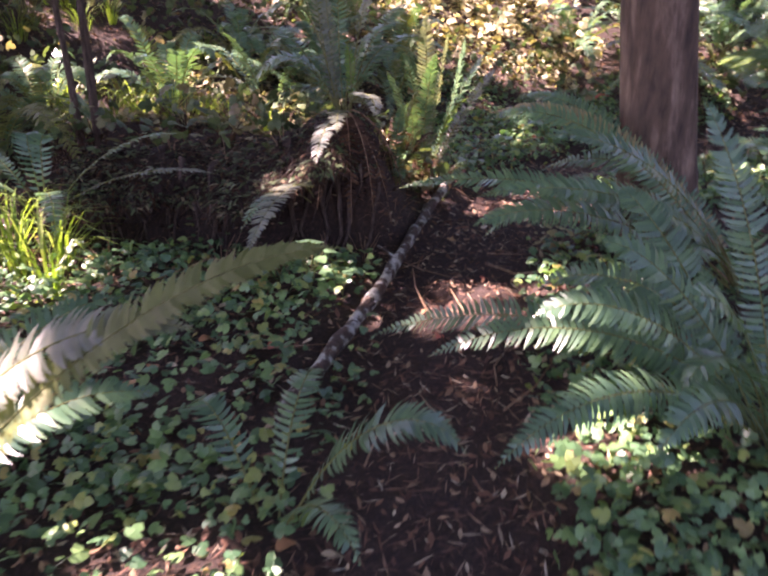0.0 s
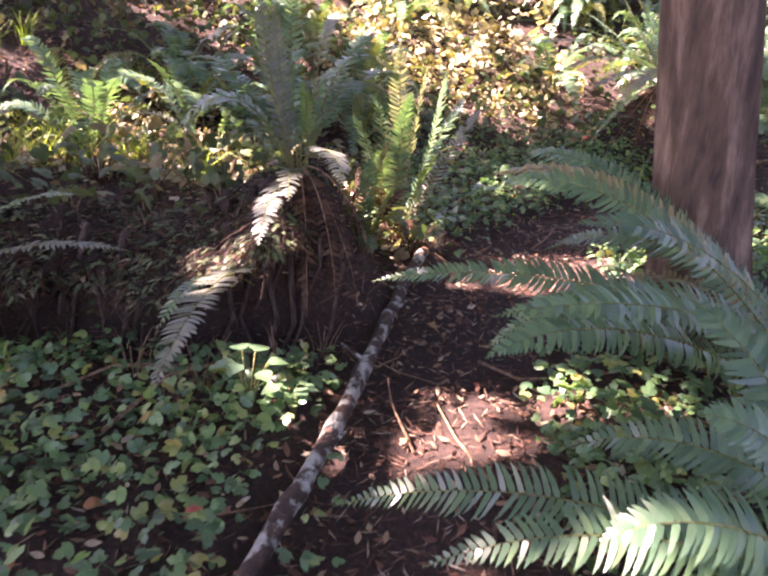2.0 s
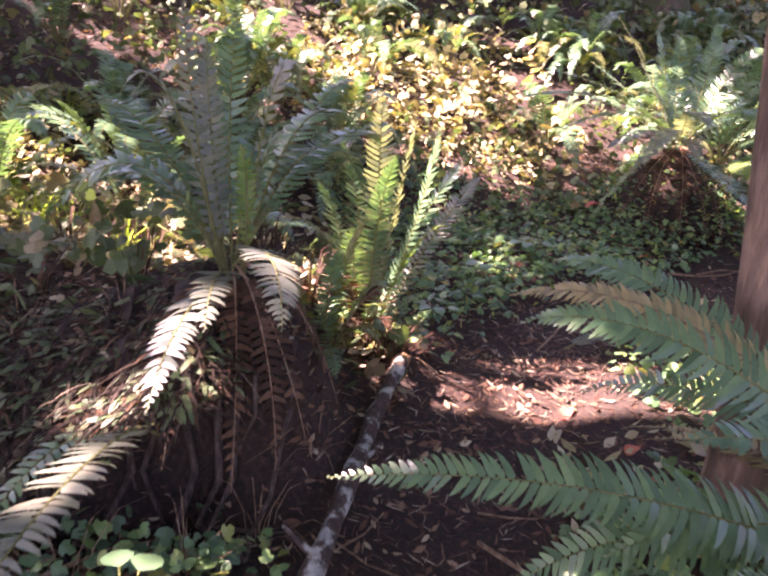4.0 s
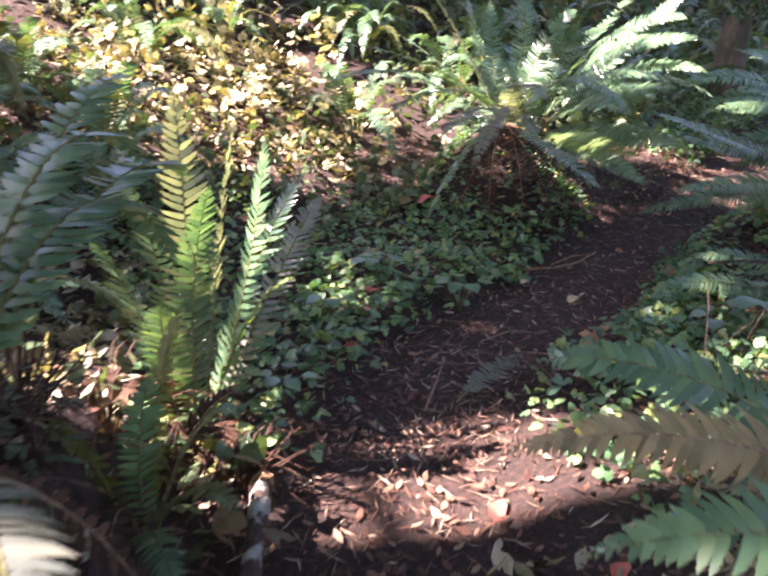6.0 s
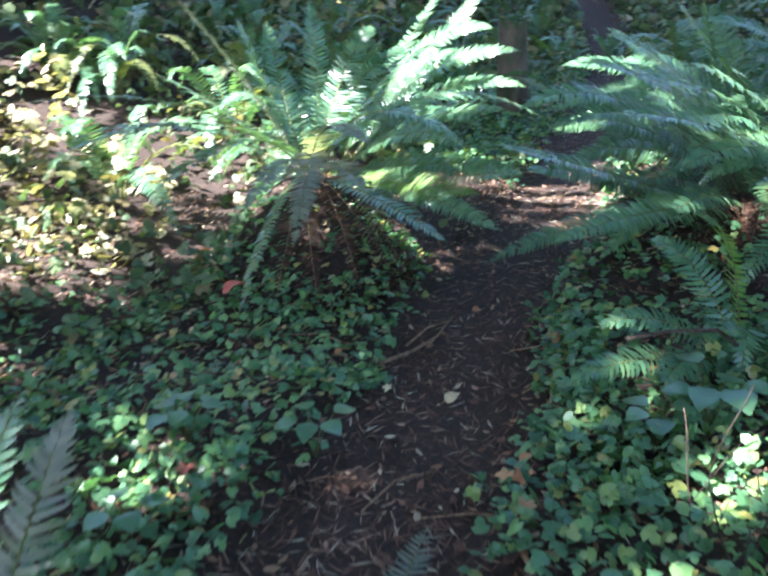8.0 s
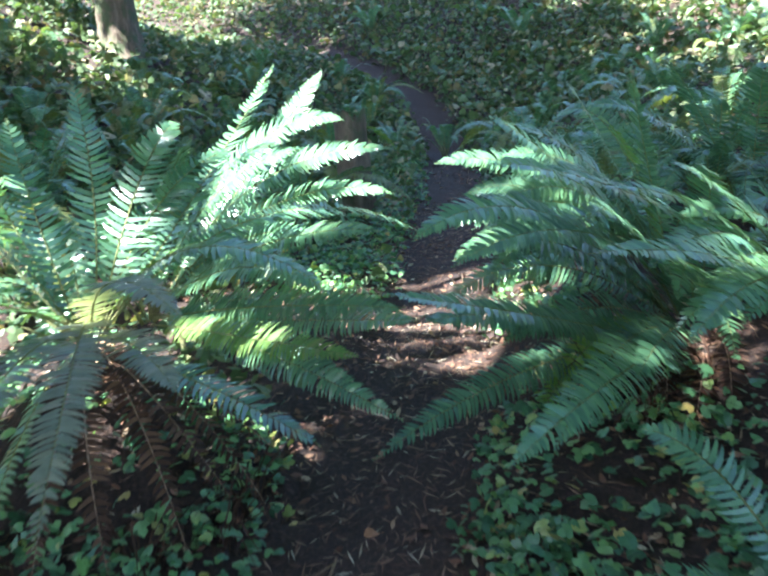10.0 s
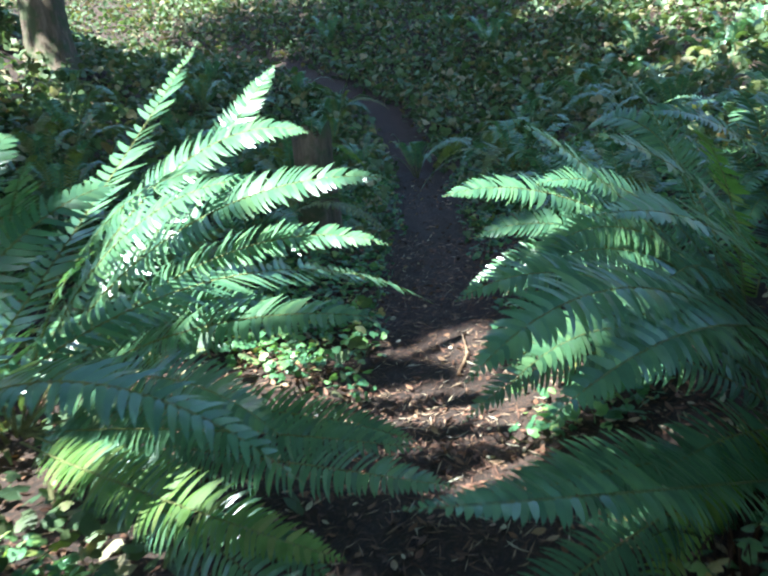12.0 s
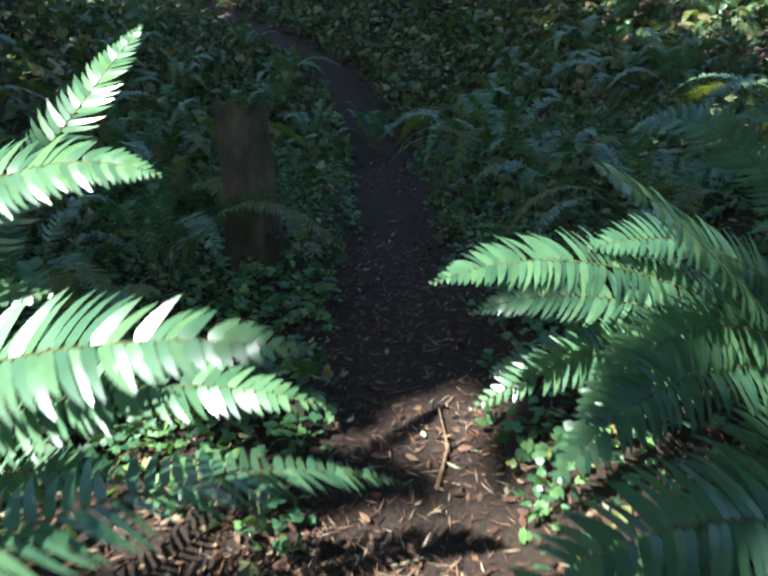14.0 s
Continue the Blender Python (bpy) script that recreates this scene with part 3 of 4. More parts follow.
# fern on the root mound beyond the bend
f = fern("sword fern with upright and grey drooping fronds on a mound", (2.48, 6.55, 0.88), [
    ((2.29, 5.82, 1.08), 0.22, 0.095, P, 0.0, 0.018), ((2.26, 5.84, 0.90), 0.12, 0.095, P, 0.0, 0.018), ((1.80, 5.70, 0.78), 0.24, 0.085, P, 0.0, 0.019), ((1.67, 5.8, 0.92), 0.14, 0.085, P, 0.0, 0.019), ((2.67, 5.77, 0.60), 0.06, 0.095, G),
    ((1.98, 6.72, 1.68), 0.0, 0.1, P, 0.0, 0.02), ((2.66, 6.7, 1.7), 0.0, 0.085, G, 0.6), ((2.9, 6.5, 1.55), 0.18, 0.085, G, 0.6), ((3.05, 6.4, 1.44), 0.17, 0.085, G, 0.6), ((2.3, 6.8, 1.62), 0.02, 0.09, G), ((2.5, 6.85, 1.6), 0.03, 0.09, G),
    ((1.24, 6.7, 1.3), 0.2, 0.09, G), ((1.25, 6.4, 1.12), 0.23, 0.09, G), ((1.9, 6.9, 1.38), 0.06, 0.085, G), ((1.45, 6.9, 1.1), 0.24, 0.085, G), ((1.5, 6.2, 0.95), 0.24, 0.085, G),
    ((3.93, 6.17, 0.99), 0.36, 0.09, G, 0.3), ((3.41, 6.5, 1.75), 0.0, 0.09, G), ((2.82, 5.79, 1.0), 0.33, 0.095, G, 0.2), ((2.78, 6.1, 1.12), 0.2, 0.08, Y),
    ((1.74, 6.08, 0.40), 0.16, 0.065, G, 0.5), ((1.95, 6.1, 0.45), 0.12, 0.06, D), ((2.3, 5.95, 0.42), 0.14, 0.06, D), ((2.6, 5.95, 0.4), 0.14, 0.06, D), ((2.1, 6.0, 0.42), 0.14, 0.06, D), ((2.45, 5.92, 0.5), 0.12, 0.06, D), ((2.75, 6.05, 0.5), 0.12, 0.06, D)])
fill(f, 5, 26, (0.6, 0.95), (0.35, 0.9), (60, 160))

# the ferns on both sides of the narrow way
f = fern("big sword fern with glossy sunlit fronds leaning over the trail", (3.2, 7.25, 0.7), [
    ((3.71, 6.41, 1.52), 0.38, 0.10, G, 0.7, 0.02), ((3.48, 6.02, 1.40), 0.30, 0.10, G, 0.7, 0.02), ((3.0, 5.99, 0.97), 0.21, 0.10, G, 0.6, 0.02), ((3.28, 5.86, 0.85), 0.05, 0.095, G, 0.6, 0.02), ((2.99, 5.86, 0.76), 0.04, 0.095, Y, 0.6, 0.02),
    ((2.81, 5.57, 0.66), 0.04, 0.09, G, 0.6, 0.02), ((3.27, 5.94, 1.13), 0.15, 0.10, G, 0.6, 0.02), ((3.14, 5.71, 0.86), -0.04, 0.095, G, 0.6, 0.02), ((4.18, 6.9, 1.78), 0.14, 0.095, G, 0.5), ((3.51, 6.4, 1.41), 0.27, 0.095, G, 0.6), ((3.75, 6.2, 1.2), 0.3, 0.095, G, 0.6),
    ((3.2, 6.3, 1.45), 0.24, 0.095, G, 0.6), ((3.5, 6.0, 0.75), 0.12, 0.095, G, 0.6), ((3.1, 5.95, 0.6), 0.08, 0.09, G, 0.6), ((2.8, 6.3, 1.5), 0.14, 0.095, G, 0.5), ((3.75, 6.6, 1.0), 0.25, 0.095, G, 0.6)])
fill(f, 6, 27, (0.7, 1.05), (0.35, 0.9), (10, 200), 0.09)
f = fern("big sword fern with layered blue-green fronds over the trail", (4.3, 5.12, 0.5), [
    ((2.74, 5.57, 1.05), 0.05, 0.09, G, -0.5, 0.021), ((3.04, 5.65, 0.90), 0.02, 0.09, G, -0.5, 0.021), 
    ((2.87, 5.54, 1.17), 0.42, 0.10, G, -0.6, 0.02), ((3.23, 5.63, 1.04), 0.30, 0.10, G, -0.6, 0.02), ((2.92, 5.78, 0.44), 0.17, 0.095, G, -0.6, 0.02), ((2.54, 5.11, 0.74), 0.16, 0.095, G, -0.6, 0.02), ((3.45, 5.5, 0.3), 0.38, 0.075, Y, -0.6, 0.02), ((3.22, 5.04, 0.72), 0.15, 0.09, G, -0.6, 0.02),
    ((2.97, 5.48, 1.08), 0.38, 0.10, G, -0.6, 0.02), ((3.0, 5.6, 0.9), 0.13, 0.10, G, -0.6, 0.02), ((3.4, 5.72, 1.0), 0.33, 0.10, G, -0.6), ((3.65, 5.95, 0.75), 0.33, 0.10, G, -0.6), ((3.5, 5.55, 1.46), 0.24, 0.10, G, -0.6), ((3.7, 5.2, 1.6), 0.13, 0.10, G, -0.6), ((3.15, 5.45, 1.35), 0.28, 0.10, G, -0.6),
    ((3.3, 5.5, 0.75), 0.22, 0.10, G, -0.6), ((3.2, 5.15, 1.2), 0.28, 0.10, G, -0.6), ((3.4, 4.9, 1.3), 0.26, 0.10, G, -0.6), ((3.55, 5.9, 1.1), 0.33, 0.10, G, -0.6), ((3.1, 4.9, 1.0), 0.3, 0.095, G, -0.6), ((3.0, 5.2, 0.55), 0.3, 0.09, G, -0.6),
    ((3.72, 4.95, 0.45), 0.15, 0.08, D), ((3.65, 5.2, 0.42), 0.15, 0.08, D), ((3.85, 4.8, 0.42), 0.12, 0.08, D), ((3.75, 5.35, 0.5), 0.2, 0.08, D), ((3.75, 5.1, 0.38), 0.12, 0.08, D), ((3.6, 5.05, 0.5), 0.22, 0.08, D), ((3.6, 4.85, 0.5), 0.2, 0.08, D), ((3.5, 4.95, 0.4), 0.2, 0.08, D)])
fill(f, 6, 28, (0.7, 1.05), (0.35, 0.9), (200, 380), 0.09)
f = fern("sword fern with long green fronds arching over the trail", (4.98, 5.42, 0.68), [
    ((4.05, 6.18, 1.30), 0.27, 0.105, G, -0.7, 0.02), ((4.08, 5.92, 1.49), 0.19, 0.10, G, -0.7, 0.02), ((5.24, 6.1, 1.45), 0.44, 0.10, G, -0.6), ((4.1, 5.95, 1.05), 0.37, 0.10, G, -0.7, 0.02), ((4.5, 6.3, 1.1), 0.29, 0.10, G, -0.7), ((3.95, 5.95, 1.02), 0.31, 0.105, G, -0.7), ((3.8, 5.8, 0.85), 0.31, 0.10, G, -0.7), ((4.25, 6.2, 0.98), 0.31, 0.10, G, -0.7), ((4.7, 6.35, 0.85), 0.25, 0.095, G, -0.7), ((4.4, 5.7, 1.62), 0.16, 0.10, G, -0.7), ((5.3, 6.1, 1.2), 0.22, 0.09, G, -0.7), ((4.25, 5.5, 1.45), 0.21, 0.10, Y, -0.7), ((3.85, 5.6, 1.25), 0.26, 0.10, G, -0.7), ((4.0, 5.75, 0.7), 0.31, 0.10, G, -0.7), ((3.7, 5.55, 0.95), 0.31, 0.10, G, -0.7), ((4.35, 6.0, 1.3), 0.26, 0.10, G, -0.7)])
fill(f, 7, 29, (0.7, 1.0), (0.35, 0.9), (220, 420), 0.09)
f = fern("sword fern with drooping green fronds above bramble", (3.95, 4.42, 0.5), [
    ((3.1, 4.75, 0.95), 0.34, 0.095, G, -0.5), ((3.0, 4.5, 0.75), 0.36, 0.095, G, -0.4), ((3.15, 4.3, 1.05), 0.32, 0.095, G, -0.3), ((3.3, 4.95, 0.85), 0.36, 0.095, G, -0.5), ((3.35, 4.6, 1.3), 0.26, 0.095, G, -0.5),
    ((3.5, 5.0, 1.15), 0.32, 0.095, G, -0.5), ((3.2, 4.05, 0.8), 0.36, 0.09, G), ((3.6, 4.5, 1.5), 0.12, 0.09, G), ((3.0, 4.65, 0.5), 0.36, 0.09, G, -0.4), ((3.5, 4.7, 0.4), 0.15, 0.08, D), ((3.4, 4.5, 0.42), 0.15, 0.08, D), ((3.6, 4.85, 0.4), 0.15, 0.08, D)])
fill(f, 5, 34, (0.7, 1.0), (0.35, 0.9), (220, 400), 0.09)
f = fern("sword fern with tiered soft green fronds above dead russet ones", (4.15, 4.62, 0.62), [
    ((2.73, 5.10, 1.37), 0.16, 0.085, G, -0.5, 0.021),
    ((2.85, 5.00, 1.32), 0.16, 0.085, G, -0.5, 0.021),
    ((3.03, 4.90, 1.35), 0.16, 0.085, G, -0.5, 0.021),
    ((3.82, 4.90, 1.30), 0.16, 0.085, G, -0.5, 0.021),
    ((3.29, 4.60, 1.26), 0.16, 0.085, G, -0.5, 0.021),
    ((2.61, 4.95, 1.21), 0.16, 0.085, G, -0.5, 0.021),
    ((2.84, 4.90, 1.13), 0.28, 0.085, G, -0.5, 0.021),
    ((3.13, 4.80, 1.03), 0.28, 0.085, G, -0.5, 0.021),
    ((3.20, 4.60, 1.11), 0.28, 0.085, G, -0.5, 0.021),
    ((2.78, 4.80, 0.99), 0.28, 0.085, G, -0.5, 0.021),
    ((3.99, 4.90, 1.12), 0.28, 0.085, G, -0.5, 0.021)])
f = fern("tall sword fern in the thicket beyond the trail", (5.65, 5.15, 0.8), [((4.9, 5.8, 1.5), 0.3, 0.1, G, -0.6), ((5.2, 6.0, 1.3), 0.35, 0.1, G, -0.6), ((4.8, 5.4, 1.7), 0.25, 0.1, G, -0.5), ((5.0, 5.0, 1.6), 0.3, 0.1, G, -0.5)])
fill(f, 10, 35, (0.8, 1.15), (0.35, 0.9), (0, 360), 0.095)
# low blue-green fern in the bramble
f = fern("low blue-green fern in bramble with drooping fronds", (2.85, 4.5, 0.3), [
    ((2.17, 4.76, 0.42), 0.14, 0.075, G, -0.4), ((2.47, 4.86, 0.5), 0.14, 0.075, G, -0.4), ((2.31, 4.52, 0.44), 0.15, 0.075, G, -0.4), ((2.58, 4.57, 0.9), 0.2, 0.075, Y, -0.4), ((2.46, 4.4, 0.6), 0.14, 0.075, G, -0.4),
    ((2.95, 4.95, 0.7), 0.14, 0.075, G, -0.4), ((2.6, 4.2, 0.55), 0.15, 0.075, G, -0.4)])
fill(f, 4, 30, (0.5, 0.7), (0.6, 0.95), (180, 330))

# ---- ferns further off: a few kinds, copied over the slopes ----
kinds = []
for k in range(3):
    f = fern("sword fern with arching green fronds on the slope", (0, 0, 0), group="sword ferns on the slope")
    fill(f, 13, 60 + k, (0.6, 1.0), (0.3, 0.95), mats=(FERN, FERN, FERN, FERN_OLIVE))
    kinds.append(f)
rnd = random.Random(5)
places = [(0.15, 7.0), (-0.5, 6.0), (0.45, 8.4), (-1.4, 4.9), (-0.4, 5.2), (-2.3, 4.2), (-2.6, 5.6), (-1.2, 6.2), (0.1, 6.3), (-0.3, 7.4), (2.0, 7.9), (3.1, 7.9), (4.4, 7.7), (4.8, 8.5), (5.6, 8.4),
          (3.7, 8.9), (2.6, 9.2), (1.3, 9.3), (-1.6, 8.0), (-2.9, 7.2), (6.6, 9.3), (5.2, 9.8), (6.3, 6.2), (7.2, 6.9), (6.0, 5.4), (8.2, 7.6), (7.3, 5.6), (5.3, 4.7), (4.3, 4.2), (9.2, 8.3), (9.9, 9.6), (7.4, 10.2), (8.0, 11.6), (10.4, 11.2), (6.3, 11.2), (4.3, 10.7), (-3.6, 5.0), (-3.3, 3.5), (-2.5, 2.2), (3.6, 4.2), (1.9, 2.4), (2.0, 1.2), (9.8, 13), (8.0, 13.4)]
rf = random.Random(8)
while len(places) < 150:
    x, y = rf.uniform(-5, 15), rf.uniform(3.8, 17)
    side, _ = trail_at(np.array([x]), np.array([y]))
    if (side[0] > 2.0 and not (0.2 < x < 3.0 and 6.3 < y < 9.2)) or (side[0] < -1.0 and x > 5.3) or (side[0] > 0.7 and x > 6):
        places.append((x, y))
used = [False] * 3
for i, (x, y) in enumerate(places):
    k = i % 3
    s = rnd.uniform(0.85, 1.25)
    m = pose(x, y, gz(x, y) + 0.03, rnd.uniform(-8, 8), rnd.uniform(-8, 8), rnd.uniform(0, 360))
    if not used[k]:
        kinds[k].matrix_basis, used[k] = m, True
    else:
        c = copy_thing(kinds[k], m)
        c.scale = (s, s, s)


# ---- trees ----
def tree(name, label, x, y, radius, height, lean=(0, 0), mat=BARK, crown_r=3.5, crown_z=(7, 12), leaves=900, seed=1, lower=True):
    """A forest tree: fluted tapered trunk with a flared foot, limbs, and an unseen shading crown of many leaf clumps,
    with gaps cut along the sun's ways.
    """
    rnd = random.Random(seed)
    base = new(name)
    if x < -2.5:
        y = clear_of_openings(x, y, radius)
    base.location = (x, y, gz(x, y) - 0.08)
    tagged(base, label, "tree", "forest trees")
    n, sides = 26, 22
    verts, faces = [], []
    for i in range(n + 1):
        h = height * (i / n) ** 1.6
        flare = 1 + 0.55 * math.exp(-h / 0.22)
        r = radius * flare * (1 - 0.75 * h / height)
        for k in range(sides):
            w = 2 * math.pi * k / sides
            ridge = 1 + 0.05 * math.sin(7 * w + 0.8 * h) + 0.035 * math.sin(13 * w - 1.7 * h) + rnd.uniform(-0.025, 0.025)
            verts.append((lean[0] * h + r * ridge * math.cos(w), lean[1] * h + r * ridge * math.sin(w), h))
    for i in range(n):
        for k in range(sides):
            j = (k + 1) % sides
            faces.append((i * sides + k, i * sides + j, (i + 1) * sides + j, (i + 1) * sides + k))
    faces.append(tuple(range(n * sides, (n + 1) * sides)))
    under("trunk", mesh_of("trunk", verts, faces, mat, True), base)
    lv, lf = [], []
    ends = []
    for i in range(16):
        z = rnd.uniform(crown_z[0] - 0.6, crown_z[1])
        a = rnd.uniform(0, 2 * math.pi)
        l = crown_r * rnd.uniform(0.6, 1.0) * (1 - 0.45 * max(0, (z - crown_z[0]) / (crown_z[1] - crown_z[0])))
        p0 = Vector((lean[0] * z, lean[1] * z, z))
        p2 = p0 + Vector((math.cos(a) * l, math.sin(a) * l, rnd.uniform(-0.5, 0.9)))
        pm = (p0 + p2) / 2 + Vector((0, 0, rnd.uniform(0, 0.4)))
        if in_gap(Vector(base.location) + pm) > 0.5:
            continue
        v, fc = tube([p0, (p0 + pm) / 2, pm, p2], [0.07, 0.05, 0.035, 0.012], 5)
        o = len(lv)
        lv += v
        lf += [tuple(o + q for q in g) for g in fc]
        ends += [(p0, pm), (pm, p2), (pm, p2)]
    under("limbs", mesh_of("limbs", lv, lf, mat, True), base)
    cv, cf = [], []
    origin = Vector(base.location)
    for i in range(leaves):
        a, b = rnd.choice(ends)
        c = a.lerp(b, rnd.uniform(0.1, 1.05)) + Vector((rnd.gauss(0, 0.4), rnd.gauss(0, 0.4), rnd.gauss(0, 0.3)))
        if rnd.random() < in_gap(origin + c):
            continue
        s = rnd.uniform(0.10, 0.27)
        q = Euler((rnd.uniform(-0.7, 0.7), rnd.uniform(-0.7, 0.7), rnd.uniform(0, 6.28))).to_matrix()
        o = len(cv)
        cv += [c + q @ Vector(v) * s for v in ((-1, 0, 0), (-0.45, -0.6, 0.1), (0.4, -0.5, 0.05), (1.1, 0, -0.15), (0.45, 0.55, 0.05), (-0.4, 0.55, 0.1))]
        cf += [(o, o + 1, o + 2, o + 3), (o, o + 3, o + 4, o + 5)]
    if cv:
        under("crown", mesh_of("crown", cv, cf, CANOPY), base, "unseen leafy crown added high above to dapple the sunlight")
    return base


# leaves left out of the unseen canopy so that the sun reaches these chosen places
# (x, y, z, radius, share of leaves missing)
OPENINGS = [(-0.25, 3.35, 0.95, 0.42, 0.97), (-0.43, 2.85, 0.72, 0.07, 0.99), (0.62, 3.25, 0.2, 0.2, 0.97), (2.4, 4.85, 0.35, 0.12, 0.95), (-0.21, 4.0, 0.35, 0.12, 0.95), (0.7, 8.1, 0.8, 0.9, 0.95), (1.9, 8.2, 0.9, 0.9, 0.97), (2.0, 9.0, 1.3, 1.0, 0.97), (3.34, 6.47, 1.56, 0.33, 0.98), (2.15, 6.7, 1.4, 0.42, 0.97), (0.85, 3.15, 0.15, 0.3, 0.97), (0.45, 3.1, 0.85, 0.12, 0.97),
            (-1.8, 3.05, 0.4, 0.35, 0.97), (-0.8, 1.2, 0.6, 0.3, 0.97), (5.1, 6.6, 0.5, 0.14, 0.97), (1.12, 3.1, 1.35, 0.3, 0.97), (-1.6, 5.2, 0.8, 0.65, 0.95), (3.4, 5.3, 0.5, 0.14, 0.97), (0.65, 2.85, 0.8, 0.06, 0.97),
            (0.1, 2.25, 0.4, 0.05, 0.97), (3.9, 4.85, 0.5, 0.25, 0.97), (4.25, 5.9, 1.3, 0.32, 0.95), (3.45, 5.4, 1.1, 0.3, 0.96), (3.0, 5.0, 0.9, 0.2, 0.95), (-0.25, 3.75, 1.28, 0.36, 0.98), (0.8, 3.25, 0.95, 0.1, 0.97), (0.38, 4.15, 0.3, 0.1, 0.96), (0.75, 4.0, 0.5, 0.15, 0.95), (-0.6, 5.0, 0.7, 0.5, 0.88), (-0.3, 4.45, 0.7, 0.25, 0.92), (2.95, 5.3, 0.95, 0.16, 0.95), (2.5, 4.4, 0.35, 0.4, 0.9), (0.75, 1.75, 0.15, 0.1, 0.95), (0.35, 4.4, 1.05, 0.16, 0.95), (1.95, 4.5, 0.3, 0.1, 0.96), (2.25, 4.8, 0.3, 0.06, 0.96), (1.6, 4.15, 0.3, 0.05, 0.96), (2.1, 4.2, 0.3, 0.05, 0.96), (1.1, 5.4, 0.3, 0.05, 0.95), (3.1, 5.9, 1.0, 0.1, 0.95), (1.2, 3.75, 0.35, 0.25, 0.95), (3.3, 5.3, 1.3, 0.2, 0.95)]
rnd = random.Random(77)
FLECKS = [(rnd.uniform(-2.2, 5.5), rnd.uniform(1.2, 7.5), rnd.uniform(0.2, 0.9), rnd.uniform(-0.02, 0.05), 0.97) for i in range(75)]
FLECKS = [q for q in FLECKS if not (0.3 < q[0] < 1.7 and 4.2 < q[1] < 5.6 and q[3] > 0.02)]
ways = np.array(OPENINGS + FLECKS)


def clear_of_openings(x, y, r):
    """Shift a trunk until it stands in none of the sun's ways through the openings."""
    for k in range(40):
        side = (k + 1) // 2 * 0.15 * (1 if k % 2 else -1)
        ok = True
        for ox, oy, oz, orad, share in OPENINGS:
            if x < ox - 0.5:
                way = (ox - x) / -SUN_FROM.x
                ok &= abs(oy + way * SUN_FROM.y - (y + side)) > orad + r
        if ok:
            return y + side
    return y


def in_gap(p):
    """Share of the leaves that is missing at p."""
    d = np.array(p) - ways[:, :3]
    s = np.array(SUN_FROM)
    d -= np.outer(d @ s, s)
    inside = np.einsum("ij,ij->i", d, d) < (ways[:, 3] + 0.12) ** 2
    return float(ways[inside, 4].max()) if inside.any() else 0.0


tree("fir_tree", "fir with furrowed reddish-brown bark beside the trail", 1.31, 3.22, 0.165, 16, (-0.13, 0.03), BARK, 5.2, (6.5, 12), 4200, 31)
# trees added round the view, their unseen crowns there to shade and dapple
for i, (x, y, r, n) in enumerate([(-4.4, 0.5, 0.3, 2400), (-4.0, 4.3, 0.28, 2400), (-1.2, 10.2, 0.3, 2000), (9.6, 3.0, 0.3, 2400), (-6.8, 4.8, 0.3, 2600), (-5.2, -1.2, 0.3, 2200), (-6.4, 0.2, 0.3, 2200), (-5.5, 9.0, 0.3, 1500), (4.6, 2.2, 0.3, 1500), (0.8, -2.6, 0.3, 1500), (-3.0, -1.6, 0.3, 1500),
                                   (3.6, 14.0, 0.3, 1500), (7.6, 2.6, 0.3, 1500), (-8.5, 1.0, 0.3, 1200), (11.5, 4.6, 0.3, 1200), (-7.5, 12.5, 0.35, 1000), (7.0, 17.0, 0.35, 900), (4.5, -1.5, 0.3, 900)]):
    tree("forest_tree", "added forest tree with dark bark whose unseen crown shades the trail", x, y, r, 15 + i % 4, (0.01 * (i % 3 - 1), 0.01 * (i % 2)), BARK_MOSS, 4.0, (6.0 + i % 3, 11.5), n, 40 + i)


# further wide crowns added upsun to shade the trail and far slope
for x, y, r, n in ((1.2, 12.0, 6.0, 4600), (5.4, 13.6, 6.0, 4600), (-2.6, 11.5, 5.0, 2500), (-5.2, 7.2, 4.6, 5200), (-5.6, 2.6, 4.4, 4600), (-6.2, 5.2, 4.4, 4600), (-6.6, 6.3, 3.4, 3000), (4.4, 11.6, 5.2, 4800), (8.6, 14.6, 5.5, 3800)):
    tree("forest_tree", "added forest tree with dark bark whose unseen crown shades the trail", x, y, 0.3, 17, (0, 0), BARK_MOSS, r, (6.5, 12), n, int(70 + 3 * x + y))


